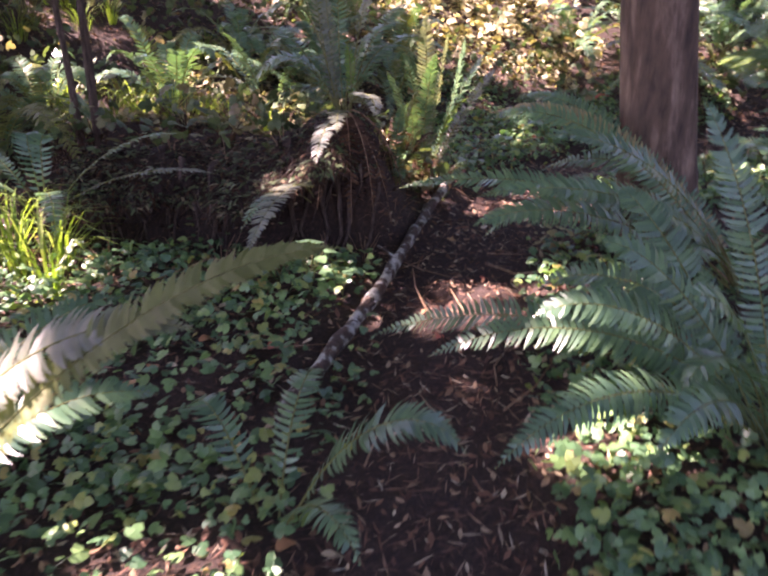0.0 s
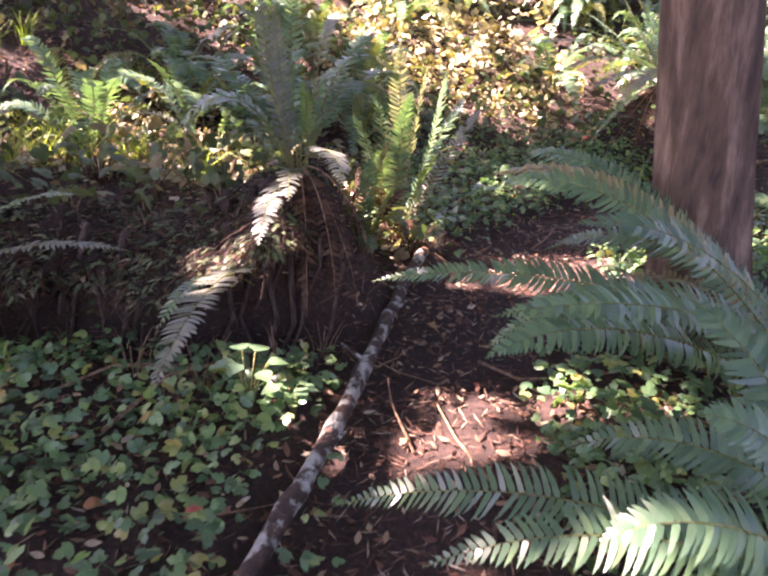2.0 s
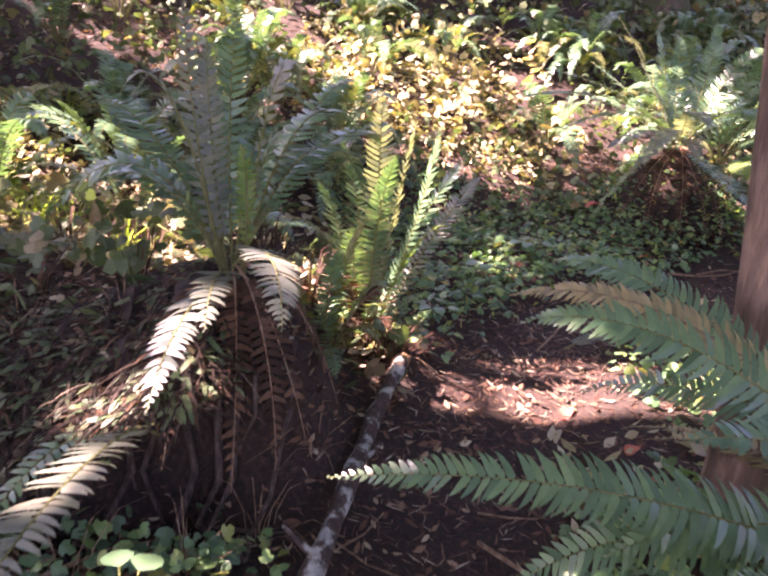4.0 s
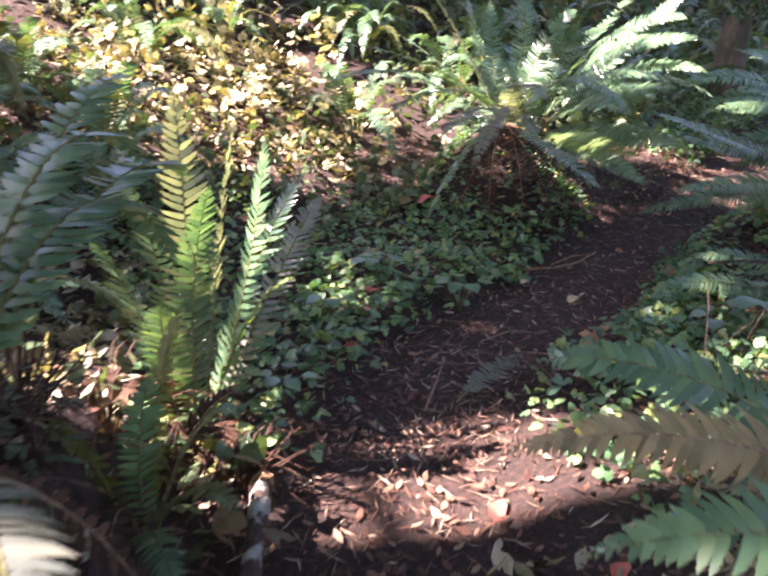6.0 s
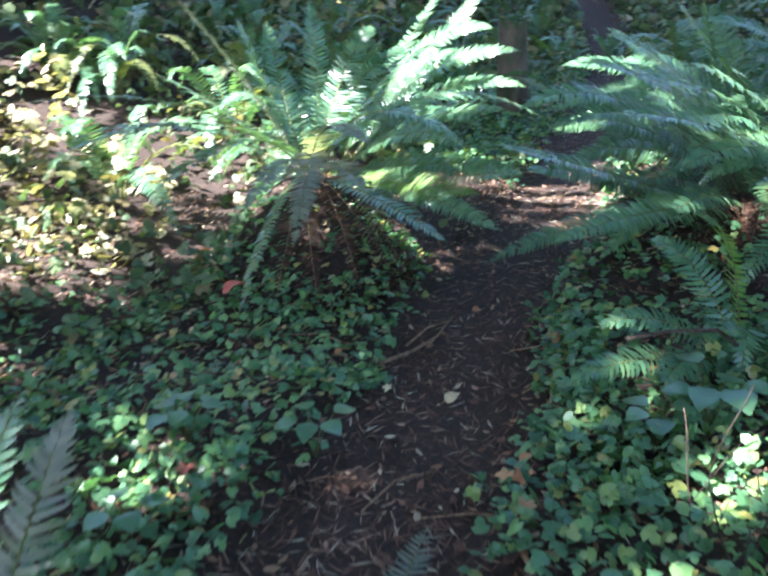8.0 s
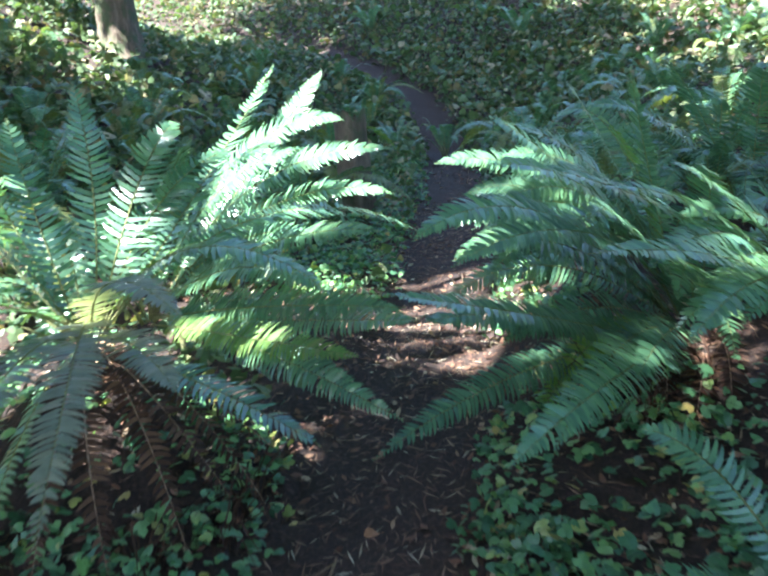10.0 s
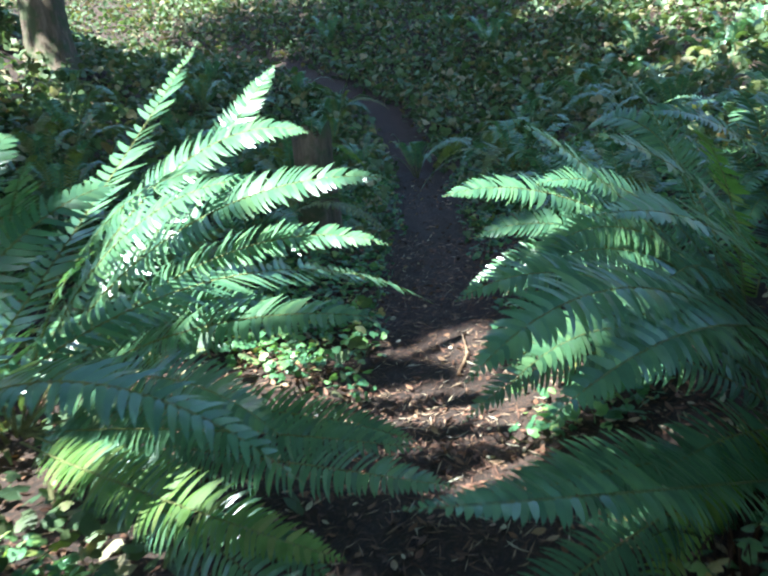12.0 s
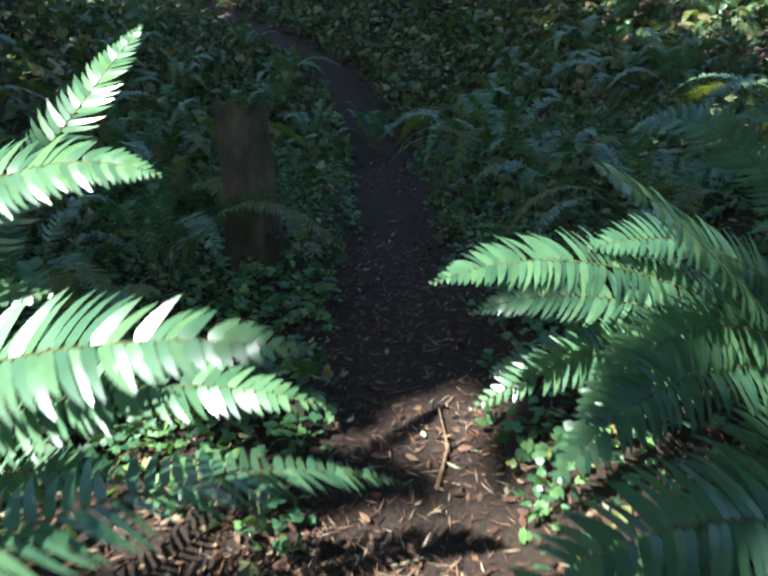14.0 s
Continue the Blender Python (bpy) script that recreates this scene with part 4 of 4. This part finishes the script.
# ---- fallen branch, stump, stems ----
def fallen_branch():
    pts, rad = [], []
    rnd = random.Random(3)
    a, b = Vector((-0.33, 1.98, 0)), Vector((0.38, 4.12, 0))
    for i in range(31):
        u = i / 30
        p = a.lerp(b, u)
        p.x += 0.025 * math.sin(u * 5.0) + rnd.uniform(-0.004, 0.004)
        r = 0.029 - 0.004 * u + 0.003 * math.sin(u * 40)
        p.z = 0.15 + 0.14 * u + r
        pts.append(p)
        rad.append(r)
    v, fc = tube(pts, rad, 12, 0.07, 4)
    base = new("fallen_branch")
    tagged(base, "fallen branch with pale lichen patches lying beside the trail", "branch")
    under("bark", mesh_of("bark", v, fc, LICHEN, True), base)
    e = pts[-1]
    d = (pts[-1] - pts[-2]).normalized()
    v, fc = tube([e - d * 0.01, e + d * 0.035, e + d * 0.06], [0.029, 0.026, 0.012], 10, 0.2, 5)
    under("broken_end", mesh_of("broken_end", v, fc, CUT_WOOD), base, "orange-brown broken wood end")
    for u, s in ((0.3, 1), (0.55, -1), (0.72, 1)):
        p = pts[int(u * 30)]
        v, fc = tube([p, p + Vector((0.05 * s, 0.03, 0.03)), p + Vector((0.09 * s, 0.07, 0.045))], [0.011, 0.008, 0.004], 6, 0.1, 6)
        under("twig_stub", mesh_of("twig_stub", v, fc, LICHEN, True), base)


fallen_branch()


# ---- bank: roots, dry grass, dead stalks ----
def root(points, r, seed):
    rnd = random.Random(seed)
    v, fc = tube(points, [r * (1 - 0.6 * i / (len(points) - 1)) for i in range(len(points))], 7, 0.12, seed)
    ob = new("root", mesh_of("root", v, fc, STEM_DARK, True))
    return tagged(ob, "dark bare root running out of the bank", "root", "roots in the bank")


rnd = random.Random(77)
for i in range(16):
    x = -1.45 + i * 0.095 + rnd.uniform(-0.04, 0.04)
    pts = []
    for k in range(7):
        u = k / 6
        px, py = x + rnd.uniform(-0.04, 0.04) + 0.12 * u * rnd.uniform(-1, 1), 3.62 - 0.42 * u + rnd.uniform(-0.02, 0.02)
        pts.append((px, py, gz(px, py) + 0.015 + 0.06 * math.sin(u * 3.1)))
    root(pts, rnd.uniform(0.006, 0.016), i)


def blades(name, label, category, spots, mat, height, spread, width, per, seed):
    """Tufts of narrow bent blades."""
    rnd = random.Random(seed)
    verts, faces = [], []
    for x, y in spots:
        at = Vector((x, y, gz(x, y) - 0.01))
        for b in range(per):
            a, h, s = rnd.uniform(0, 6.28), height * rnd.uniform(0.55, 1.15), spread * rnd.uniform(0.3, 1.2)
            d = Vector((math.cos(a), math.sin(a), 0))
            w = Vector((-d.y, d.x, 0)) * width * rnd.uniform(0.7, 1.3)
            o = len(verts)
            foot = at + d * rnd.uniform(0, 0.07)
            for u in (0, 0.35, 0.7):
                c = foot + d * s * u * u + Vector((0, 0, h * (u - 0.38 * u * u)))
                k = 1 - 0.5 * u
                verts += [c - w * k, c + w * k]
            verts.append(foot + d * s + Vector((0, 0, h * 0.62 - 0.25 * s)))
            faces += [(o, o + 1, o + 3, o + 2), (o + 2, o + 3, o + 5, o + 4), (o + 4, o + 5, o + 6)]
    tagged(new(name, mesh_of(name, verts, faces, mat)), label, category, kind="stuff")


blades("grass_tuft", "bright lime-green tuft of long sunlit grass", "grass", [(-1.62, 2.98), (-1.5, 3.12), (-1.75, 3.15), (-1.45, 2.85), (-1.85, 2.9), (-1.95, 3.3), (-1.7, 2.7), (-2.1, 3.05)], GRASS, 0.62, 0.3, 0.0055, 26, 4)
blades("dry_grass_tuft", "thin dry straw-coloured grass tuft", "grass", [(-1.0, 3.2), (-0.75, 3.1), (-0.5, 3.05), (-0.25, 3.12), (-1.25, 3.05), (0.05, 3.5), (-0.1, 3.3), (-1.1, 3.7), (-0.8, 3.65), (-0.5, 3.6)], STALK_DEAD, 0.26, 0.2, 0.0022, 14, 5)
rnd = random.Random(9)
blades("dead_bracken", "tangle of reddish-brown dead fern stalks", "dead fern", [(rnd.uniform(-2.2, 0.1), rnd.uniform(3.7, 4.9)) for i in range(26)] + [(rnd.uniform(0.0, 0.5), rnd.uniform(4.15, 4.6)) for i in range(6)]
       + [(2.25, 6.1), (2.5, 6.05), (2.7, 6.15), (3.6, 5.1), (3.7, 5.3), (3.8, 4.95)], FERN_DEAD, 0.30, 0.28, 0.0035, 26, 6)
blades("long_grass_tuft", "soft grey-green tuft of arching grass", "grass", [(rnd.uniform(-3.2, -0.7), rnd.uniform(4.2, 6.2)) for i in range(26)], GRASS, 0.42, 0.34, 0.004, 30, 7)


# ---- the overhanging lip of the bank ----
def lip_edge(x):
    end = min(1.0, (x + 1.65) / 0.19, (-0.03 - x) / 0.19)
    return 3.24 + 0.09 * math.sin(5.3 * x + 0.7) + 0.05 * math.sin(13 * x + 1) + 0.03 * math.sin(29 * x) + 0.24 * (1 - max(end, 0))


def bank_lip():
    cols, loop = 60, 14
    verts, faces = [], []
    rnd = random.Random(41)
    for i in range(cols + 1):
        x = -1.65 + 1.62 * i / cols
        lip = lip_edge(x)
        top = gz(x, 3.75)
        for k in range(loop):
            u = k / (loop - 1)
            if u < 0.5:
                v = u / 0.5
                y, z = 3.8 + (lip - 3.8) * v, top + 0.02 - 0.15 * v ** 2
            else:
                v = (u - 0.5) / 0.5
                y, z = lip + 0.02 + (3.62 - lip) * v, top - 0.17 - 0.10 * math.sin(v * 1.5)
            verts.append((x + rnd.uniform(-0.012, 0.012), y + rnd.uniform(-0.03, 0.03), z + rnd.uniform(-0.03, 0.03) + 0.03 * math.sin(9 * x + 5 * y)))
    for i in range(cols):
        for k in range(loop - 1):
            a = i * loop + k
            faces.append((a, a + loop, a + loop + 1, a + 1))
    faces.append(tuple(range(loop)))
    faces.append(tuple(range(cols * loop, (cols + 1) * loop))[::-1])
    tagged(new("bank_lip", mesh_of("bank_lip", verts, faces, SOIL, True)), "overhanging dark soil lip of the bank matted with roots", "ground", kind="structure")


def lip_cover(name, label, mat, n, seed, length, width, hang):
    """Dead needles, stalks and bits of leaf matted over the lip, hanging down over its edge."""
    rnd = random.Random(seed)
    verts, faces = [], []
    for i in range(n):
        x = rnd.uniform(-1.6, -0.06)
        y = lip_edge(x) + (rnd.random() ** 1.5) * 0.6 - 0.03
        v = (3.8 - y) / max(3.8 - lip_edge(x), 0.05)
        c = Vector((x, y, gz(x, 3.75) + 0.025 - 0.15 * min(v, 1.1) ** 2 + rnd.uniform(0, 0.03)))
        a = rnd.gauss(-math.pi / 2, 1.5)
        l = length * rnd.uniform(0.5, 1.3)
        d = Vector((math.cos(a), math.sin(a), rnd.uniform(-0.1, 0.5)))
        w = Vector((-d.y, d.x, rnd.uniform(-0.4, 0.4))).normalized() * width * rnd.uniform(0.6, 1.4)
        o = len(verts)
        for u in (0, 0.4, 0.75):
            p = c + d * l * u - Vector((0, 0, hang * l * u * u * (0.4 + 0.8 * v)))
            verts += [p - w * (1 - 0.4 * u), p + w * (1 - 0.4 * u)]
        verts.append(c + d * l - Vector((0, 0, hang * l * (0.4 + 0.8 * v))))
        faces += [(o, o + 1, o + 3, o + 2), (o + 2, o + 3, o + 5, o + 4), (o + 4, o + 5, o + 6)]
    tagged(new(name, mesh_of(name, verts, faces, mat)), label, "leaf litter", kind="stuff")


bank_lip()
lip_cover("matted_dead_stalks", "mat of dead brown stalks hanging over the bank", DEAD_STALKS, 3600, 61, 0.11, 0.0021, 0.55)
lip_cover("dead_fern_bits", "dry brown fern scraps caught on the bank", FERN_DEAD, 700, 62, 0.07, 0.005, 0.7)
lip_cover("bank_moss_sprigs", "small green moss and leaf sprigs on the bank", UNDERGROWTH, 1900, 63, 0.05, 0.008, 0.4)
rnd = random.Random(43)
for i in range(34):
    x = rnd.uniform(-1.5, -0.1)
    y, z = 3.24 + rnd.uniform(-0.03, 0.2), gz(x, 3.75) - 0.1
    l = rnd.uniform(0.1, 0.34)
    root([(x, y, z), (x + rnd.uniform(-0.03, 0.03), y - 0.02, z - l * 0.4), (x + rnd.uniform(-0.06, 0.06), y + rnd.uniform(-0.03, 0.05), z - l)], rnd.uniform(0.002, 0.007), 200 + i)


# ---- saplings and bare stems ----
def stem(name, label, category, foot, top, r, bend, mat, seed, group, twigs=3):
    rnd = random.Random(seed)
    base = new(name)
    x, y = foot
    base.location = (x, y, gz(x, y) - 0.02)
    tagged(base, label, category, group)
    d = Vector(top) - Vector(base.location)
    pts = [d * (i / 10) + Vector((bend * math.sin(i / 10 * 3.1), bend * 0.6 * math.sin(i / 10 * 4.3), 0)) for i in range(11)]
    v, fc = tube(pts, [r * (1 - 0.55 * i / 10) for i in range(11)], 8, 0.06, seed)
    under("stem", mesh_of("stem", v, fc, mat, True), base)
    for k in range(twigs):
        p = pts[rnd.randint(3, 8)]
        e = p + Vector((rnd.uniform(-0.2, 0.2), rnd.uniform(-0.15, 0.15), rnd.uniform(0.08, 0.22)))
        v, fc = tube([p, (p + e) / 2 + Vector((0, 0, 0.015)), e], [r * 0.4, r * 0.3, r * 0.12], 5)
        under("twig", mesh_of("twig", v, fc, mat, True), base)


stem("sapling", "dark slender sapling stem behind the bank", "sapling", (-1.66, 3.95), (-1.86, 4.1, 2.4), 0.022, 0.03, STEM_DARK, 1, "dark saplings")
stem("sapling", "dark slender sapling stem behind the bank", "sapling", (-1.56, 3.92), (-1.5, 4.05, 2.4), 0.020, -0.02, STEM_DARK, 2, "dark saplings")
stem("sapling", "dark slender sapling stem behind the bank", "sapling", (-1.6, 4.05), (-1.66, 4.2, 2.2), 0.016, 0.02, STEM_DARK, 3, "dark saplings")
rnd = random.Random(31)
for i in range(8):
    x, y = 1.98 + rnd.uniform(-0.2, 0.25), 4.12 + rnd.uniform(-0.15, 0.2)
    stem("dry_stalk", "thin dry brown stalk standing in bramble", "stalk", (x, y), (x + rnd.uniform(-0.12, 0.12), y + rnd.uniform(-0.1, 0.1), gz(x, y) + rnd.uniform(0.15, 0.38)), 0.003, 0.03, STEM_DARK, 50 + i, "dry stalks", 1)


# ---- stump, sticks and single fallen leaves ----
def stump(x, y, r, h):
    base = new("mossy_stump")
    base.location = (x, y, gz(x, y) - 0.05)
    tagged(base, "mossy brown broken tree stump beside the trail", "stump")
    rnd = random.Random(12)
    sides, n = 22, 12
    verts, faces = [], []
    for i in range(n + 1):
        z = h * i / n
        for k in range(sides):
            w = 2 * math.pi * k / sides
            rr = r * (1 + 0.5 * math.exp(-z / 0.12) - 0.12 * z / h) * (1 + 0.07 * math.sin(5 * w + z * 3) + rnd.uniform(-0.04, 0.04))
            jag = (0.16 * abs(math.sin(2.3 * w)) + rnd.uniform(0, 0.05)) if i == n else 0
            verts.append((rr * math.cos(w), rr * math.sin(w), z + jag))
    for i in range(n):
        for k in range(sides):
            j = (k + 1) % sides
            faces.append((i * sides + k, i * sides + j, (i + 1) * sides + j, (i + 1) * sides + k))
    under("bark", mesh_of("bark", verts, faces, BARK_MOSS, True), base)
    top = [(r * 0.85 * math.cos(2 * math.pi * k / sides), r * 0.85 * math.sin(2 * math.pi * k / sides), h - 0.02) for k in range(sides)]
    under("broken_top", mesh_of("broken_top", top, [tuple(range(sides))], CUT_WOOD), base, "rotten broken wood")


stump(6.08, 8.22, 0.15, 0.80)
fern("small yellowing fern rooted on top of a broken stump", (6.08, 8.22, gz(6.08, 8.22) + 0.75), [
    ((6.60, 8.12, 1.24), 0.16, 0.055, Y), ((5.78, 8.02, 1.63), 0.14, 0.05, G)])


def stick(points, r, label="thin brown stick lying on the ground"):
    pts = [Vector((x, y, gz(x, y) + r + z)) for x, y, z in points]
    v, fc = tube(pts, [r * (1 - 0.5 * i / (len(pts) - 1)) for i in range(len(pts))], 7, 0.1, int(points[0][0] * 100))
    tagged(new("stick", mesh_of("stick", v, fc, STALK_DEAD, True)), label, "stick", "sticks on the forest floor")


stick([(2.12, 5.62, 0.03), (2.3, 5.63, 0.03), (2.48, 5.66, 0.02), (2.66, 5.74, 0.03)], 0.008)
stick([(2.35, 5.72, 0.01), (2.52, 5.76, 0.02), (2.66, 5.75, 0.01)], 0.006)
stick([(0.5, 3.3, 0.01), (0.62, 3.15, 0.015), (0.8, 3.05, 0.01)], 0.007)
stick([(0.2, 2.75, 0.01), (0.14, 2.95, 0.06), (0.13, 3.02, 0.12)], 0.005)
stick([(0.42, 2.6, 0.01), (0.34, 2.8, 0.02), (0.3, 3.0, 0.02)], 0.006)
stick([(-0.75, 2.75, 0.02), (-0.6, 3.0, 0.04), (-0.42, 3.2, 0.05)], 0.008)
stick([(-1.0, 2.9, 0.02), (-0.8, 3.05, 0.05), (-0.55, 3.12, 0.04)], 0.006)
stick([(1.0, 4.5, 0.01), (1.12, 4.66, 0.02), (1.2, 4.75, 0.06)], 0.005)
# a dark twig held up in the low fern
def held_twig():
    v, fc = tube([(2.34, 4.67, 0.55), (2.42, 4.57, 0.58), (2.48, 4.45, 0.6), (2.66, 4.4, 0.46)], [0.006, 0.006, 0.007, 0.008], 7, 0.1, 2)
    tagged(new("twig", mesh_of("twig", v, fc, STEM_DARK, True)), "dark bare twig caught in a low fern", "twig")


held_twig()
stick([(4.7, 6.5, 0.01), (4.9, 6.55, 0.015), (5.15, 6.7, 0.01)], 0.007)
rnd = random.Random(14)
for i in range(26):
    u = rnd.uniform(0, 1)
    x, y = (rnd.uniform(-0.6, 1.0), rnd.uniform(1.6, 4.4)) if i < 14 else (rnd.uniform(0.8, 3.2), rnd.uniform(4.5, 6.2))
    a, l = rnd.uniform(0, 6.28), rnd.uniform(0.06, 0.16)
    stick([(x, y, 0.005), (x + l * math.cos(a), y + l * math.sin(a), 0.02), (x + 2 * l * math.cos(a + 0.2), y + 2 * l * math.sin(a + 0.2), 0.008)], rnd.uniform(0.003, 0.006))


def fallen_leaf(x, y, z, size, mat, label, seed, lobes=0):
    rnd = random.Random(seed)
    n = 18
    verts, faces = [(0, 0, 0.02 * size)], []
    for k in range(n):
        w = 2 * math.pi * k / n
        r = size * (0.5 + (0.16 * math.cos(5 * w) if lobes else 0.0)) * (1 + rnd.uniform(-0.07, 0.07))
        verts.append((r * 0.72 * math.cos(w), r * math.sin(w), size * 0.14 * math.sin(2 * w + 0.5) + rnd.uniform(0, 0.03) * size))
    faces = [(0, k + 1, (k + 1) % n + 1) for k in range(n)]
    o = len(verts)
    verts += [(-0.004 * size, -0.48 * size, 0), (0.03 * size, -0.48 * size, 0), (0.06 * size, -0.95 * size, 0.05 * size)]
    faces.append((o, o + 1, o + 2))
    ob = new("fallen_leaf", mesh_of("fallen_leaf", verts, faces, mat, True))
    ob.matrix_basis = pose(x, y, z if z else gz(x, y) + 0.02, rnd.uniform(-20, 20), rnd.uniform(-20, 20), rnd.uniform(0, 360))
    tagged(ob, label, "leaf", "single fallen leaves")


fallen_leaf(1.84, 6.25, 0.5, 0.12, LEAF_RED, "salmon-red fallen leaf caught on a fern frond", 1)
fallen_leaf(2.16, 5.26, 0, 0.065, LEAF_TAN, "orange-brown curled leaf lying on the trail", 2)
fallen_leaf(2.82, 5.73, 0, 0.05, LEAF_TAN, "small pale leaf lying on the trail", 3)
fallen_leaf(0.95, 3.95, 0, 0.07, LEAF_RED, "reddish fallen leaf at the trail edge", 4)
rnd = random.Random(15)
for i in range(70):
    zone = i % 4
    x, y = ((rnd.uniform(0.1, 1.1), rnd.uniform(2.2, 3.6)), (rnd.uniform(0.6, 2.2), rnd.uniform(4.3, 6.2)), (rnd.uniform(1.5, 2.8), rnd.uniform(4.3, 5.4)), (rnd.uniform(-0.9, 0.4), rnd.uniform(1.3, 2.6)))[zone]
    if abs(trail_at(np.array([x]), np.array([y]))[0][0]) < 0.3 and i % 3:
        continue
    s = rnd.uniform(0.03, 0.065)
    fallen_leaf(x, y, gz(x, y) + (0.09 if zone in (1, 2) and rnd.random() < 0.6 else 0.025), s, LEAF_TAN if rnd.random() < 0.7 else LEAF_RED, "dry tan fallen leaf on the forest floor" if s < 0.055 else "large dry curled fallen leaf on the forest floor", 100 + i, i % 3 == 0)


# ---- a dead frond on the trail and broad-leaved plants ----
def fallen_frond(a, c, label):
    base = new("fallen_frond")
    base.location = (a[0], a[1], gz(a[0], a[1]) + 0.03)
    tagged(base, label, "fern frond")
    tip = Vector((c[0] - a[0], c[1] - a[1], gz(c[0], c[1]) + 0.035 - base.location.z))
    blade, stalk = frond_meshes((0, 0, 0), tip, 0.03, 0.055, 901, FERN_PALE, 0.1, 0.15, 0.08)
    under("frond", blade, base)
    under("stalk", stalk, base)


fallen_frond((1.12, 4.5), (1.53, 4.74), "pale dead fern frond lying flat on the trail edge")


def broad_plant(x, y, height, leaves, size, seed, label):
    """A low plant with a few broad pointed leaves on short stalks."""
    rnd = random.Random(seed)
    base = new("broadleaf_plant")
    base.location = (x, y, gz(x, y))
    tagged(base, label, "plant", "broad-leaved plants in bramble")
    for k in range(leaves):
        a = 2 * math.pi * k / leaves + rnd.uniform(-0.3, 0.3)
        out = Vector((math.cos(a), math.sin(a), 0))
        c = out * rnd.uniform(0.4, 1.0) * size + Vector((0, 0, height * rnd.uniform(0.7, 1.1)))
        across = Vector((-out.y, out.x, 0))
        l, w = size * rnd.uniform(0.8, 1.2), size * rnd.uniform(0.42, 0.55)
        verts, faces = [], []
        for i, (u, ww) in enumerate(((0, 0.15), (0.18, 0.8), (0.4, 1.0), (0.65, 0.75), (0.85, 0.35), (1.0, 0.02))):
            p = c + out * l * u + Vector((0, 0, 0.12 * l * u - 0.32 * l * u * u))
            verts += [p - across * w * ww + Vector((0, 0, 0.1 * w * ww)), p, p + across * w * ww + Vector((0, 0, 0.1 * w * ww))]
            if i:
                o = (i - 1) * 3
                faces += [(o, o + 1, o + 4, o + 3), (o + 1, o + 2, o + 5, o + 4)]
        leaf = under("leaf", mesh_of("leaf", verts, faces, FERN, True), base)
        v, fc = tube([(0, 0, 0), c * 0.5 + Vector((0, 0, 0.02)), c], [0.003, 0.0025, 0.002], 5)
        under("leaf_stalk", mesh_of("leaf_stalk", v, fc, RACHIS, True), leaf)


broad_plant(1.54, 5.27, 0.14, 5, 0.085, 1, "bluish broad-leaved plant at the trail edge")
broad_plant(1.23, 5.51, 0.15, 6, 0.08, 2, "bluish broad-leaved plant in bramble")
broad_plant(0.9, 5.2, 0.13, 4, 0.07, 3, "small broad-leaved plant in bramble")
broad_plant(2.36, 4.39, 0.2, 6, 0.10, 4, "broad-leaved plant under a low fern")
broad_plant(2.25, 4.5, 0.15, 5, 0.08, 5, "broad-leaved plant under a low fern")
broad_plant(-0.32, 2.85, 0.2, 6, 0.07, 6, "green broad-leaved plant at the foot of the bank")
broad_plant(-0.18, 2.85, 0.12, 5, 0.06, 7, "green broad-leaved plant at the foot of the bank")
broad_plant(0.55, 4.62, 0.12, 5, 0.06, 8, "small broad-leaved plant in bramble")
broad_plant(5.15, 6.35, 0.12, 6, 0.07, 9, "small broad-leaved plant beside the trail")
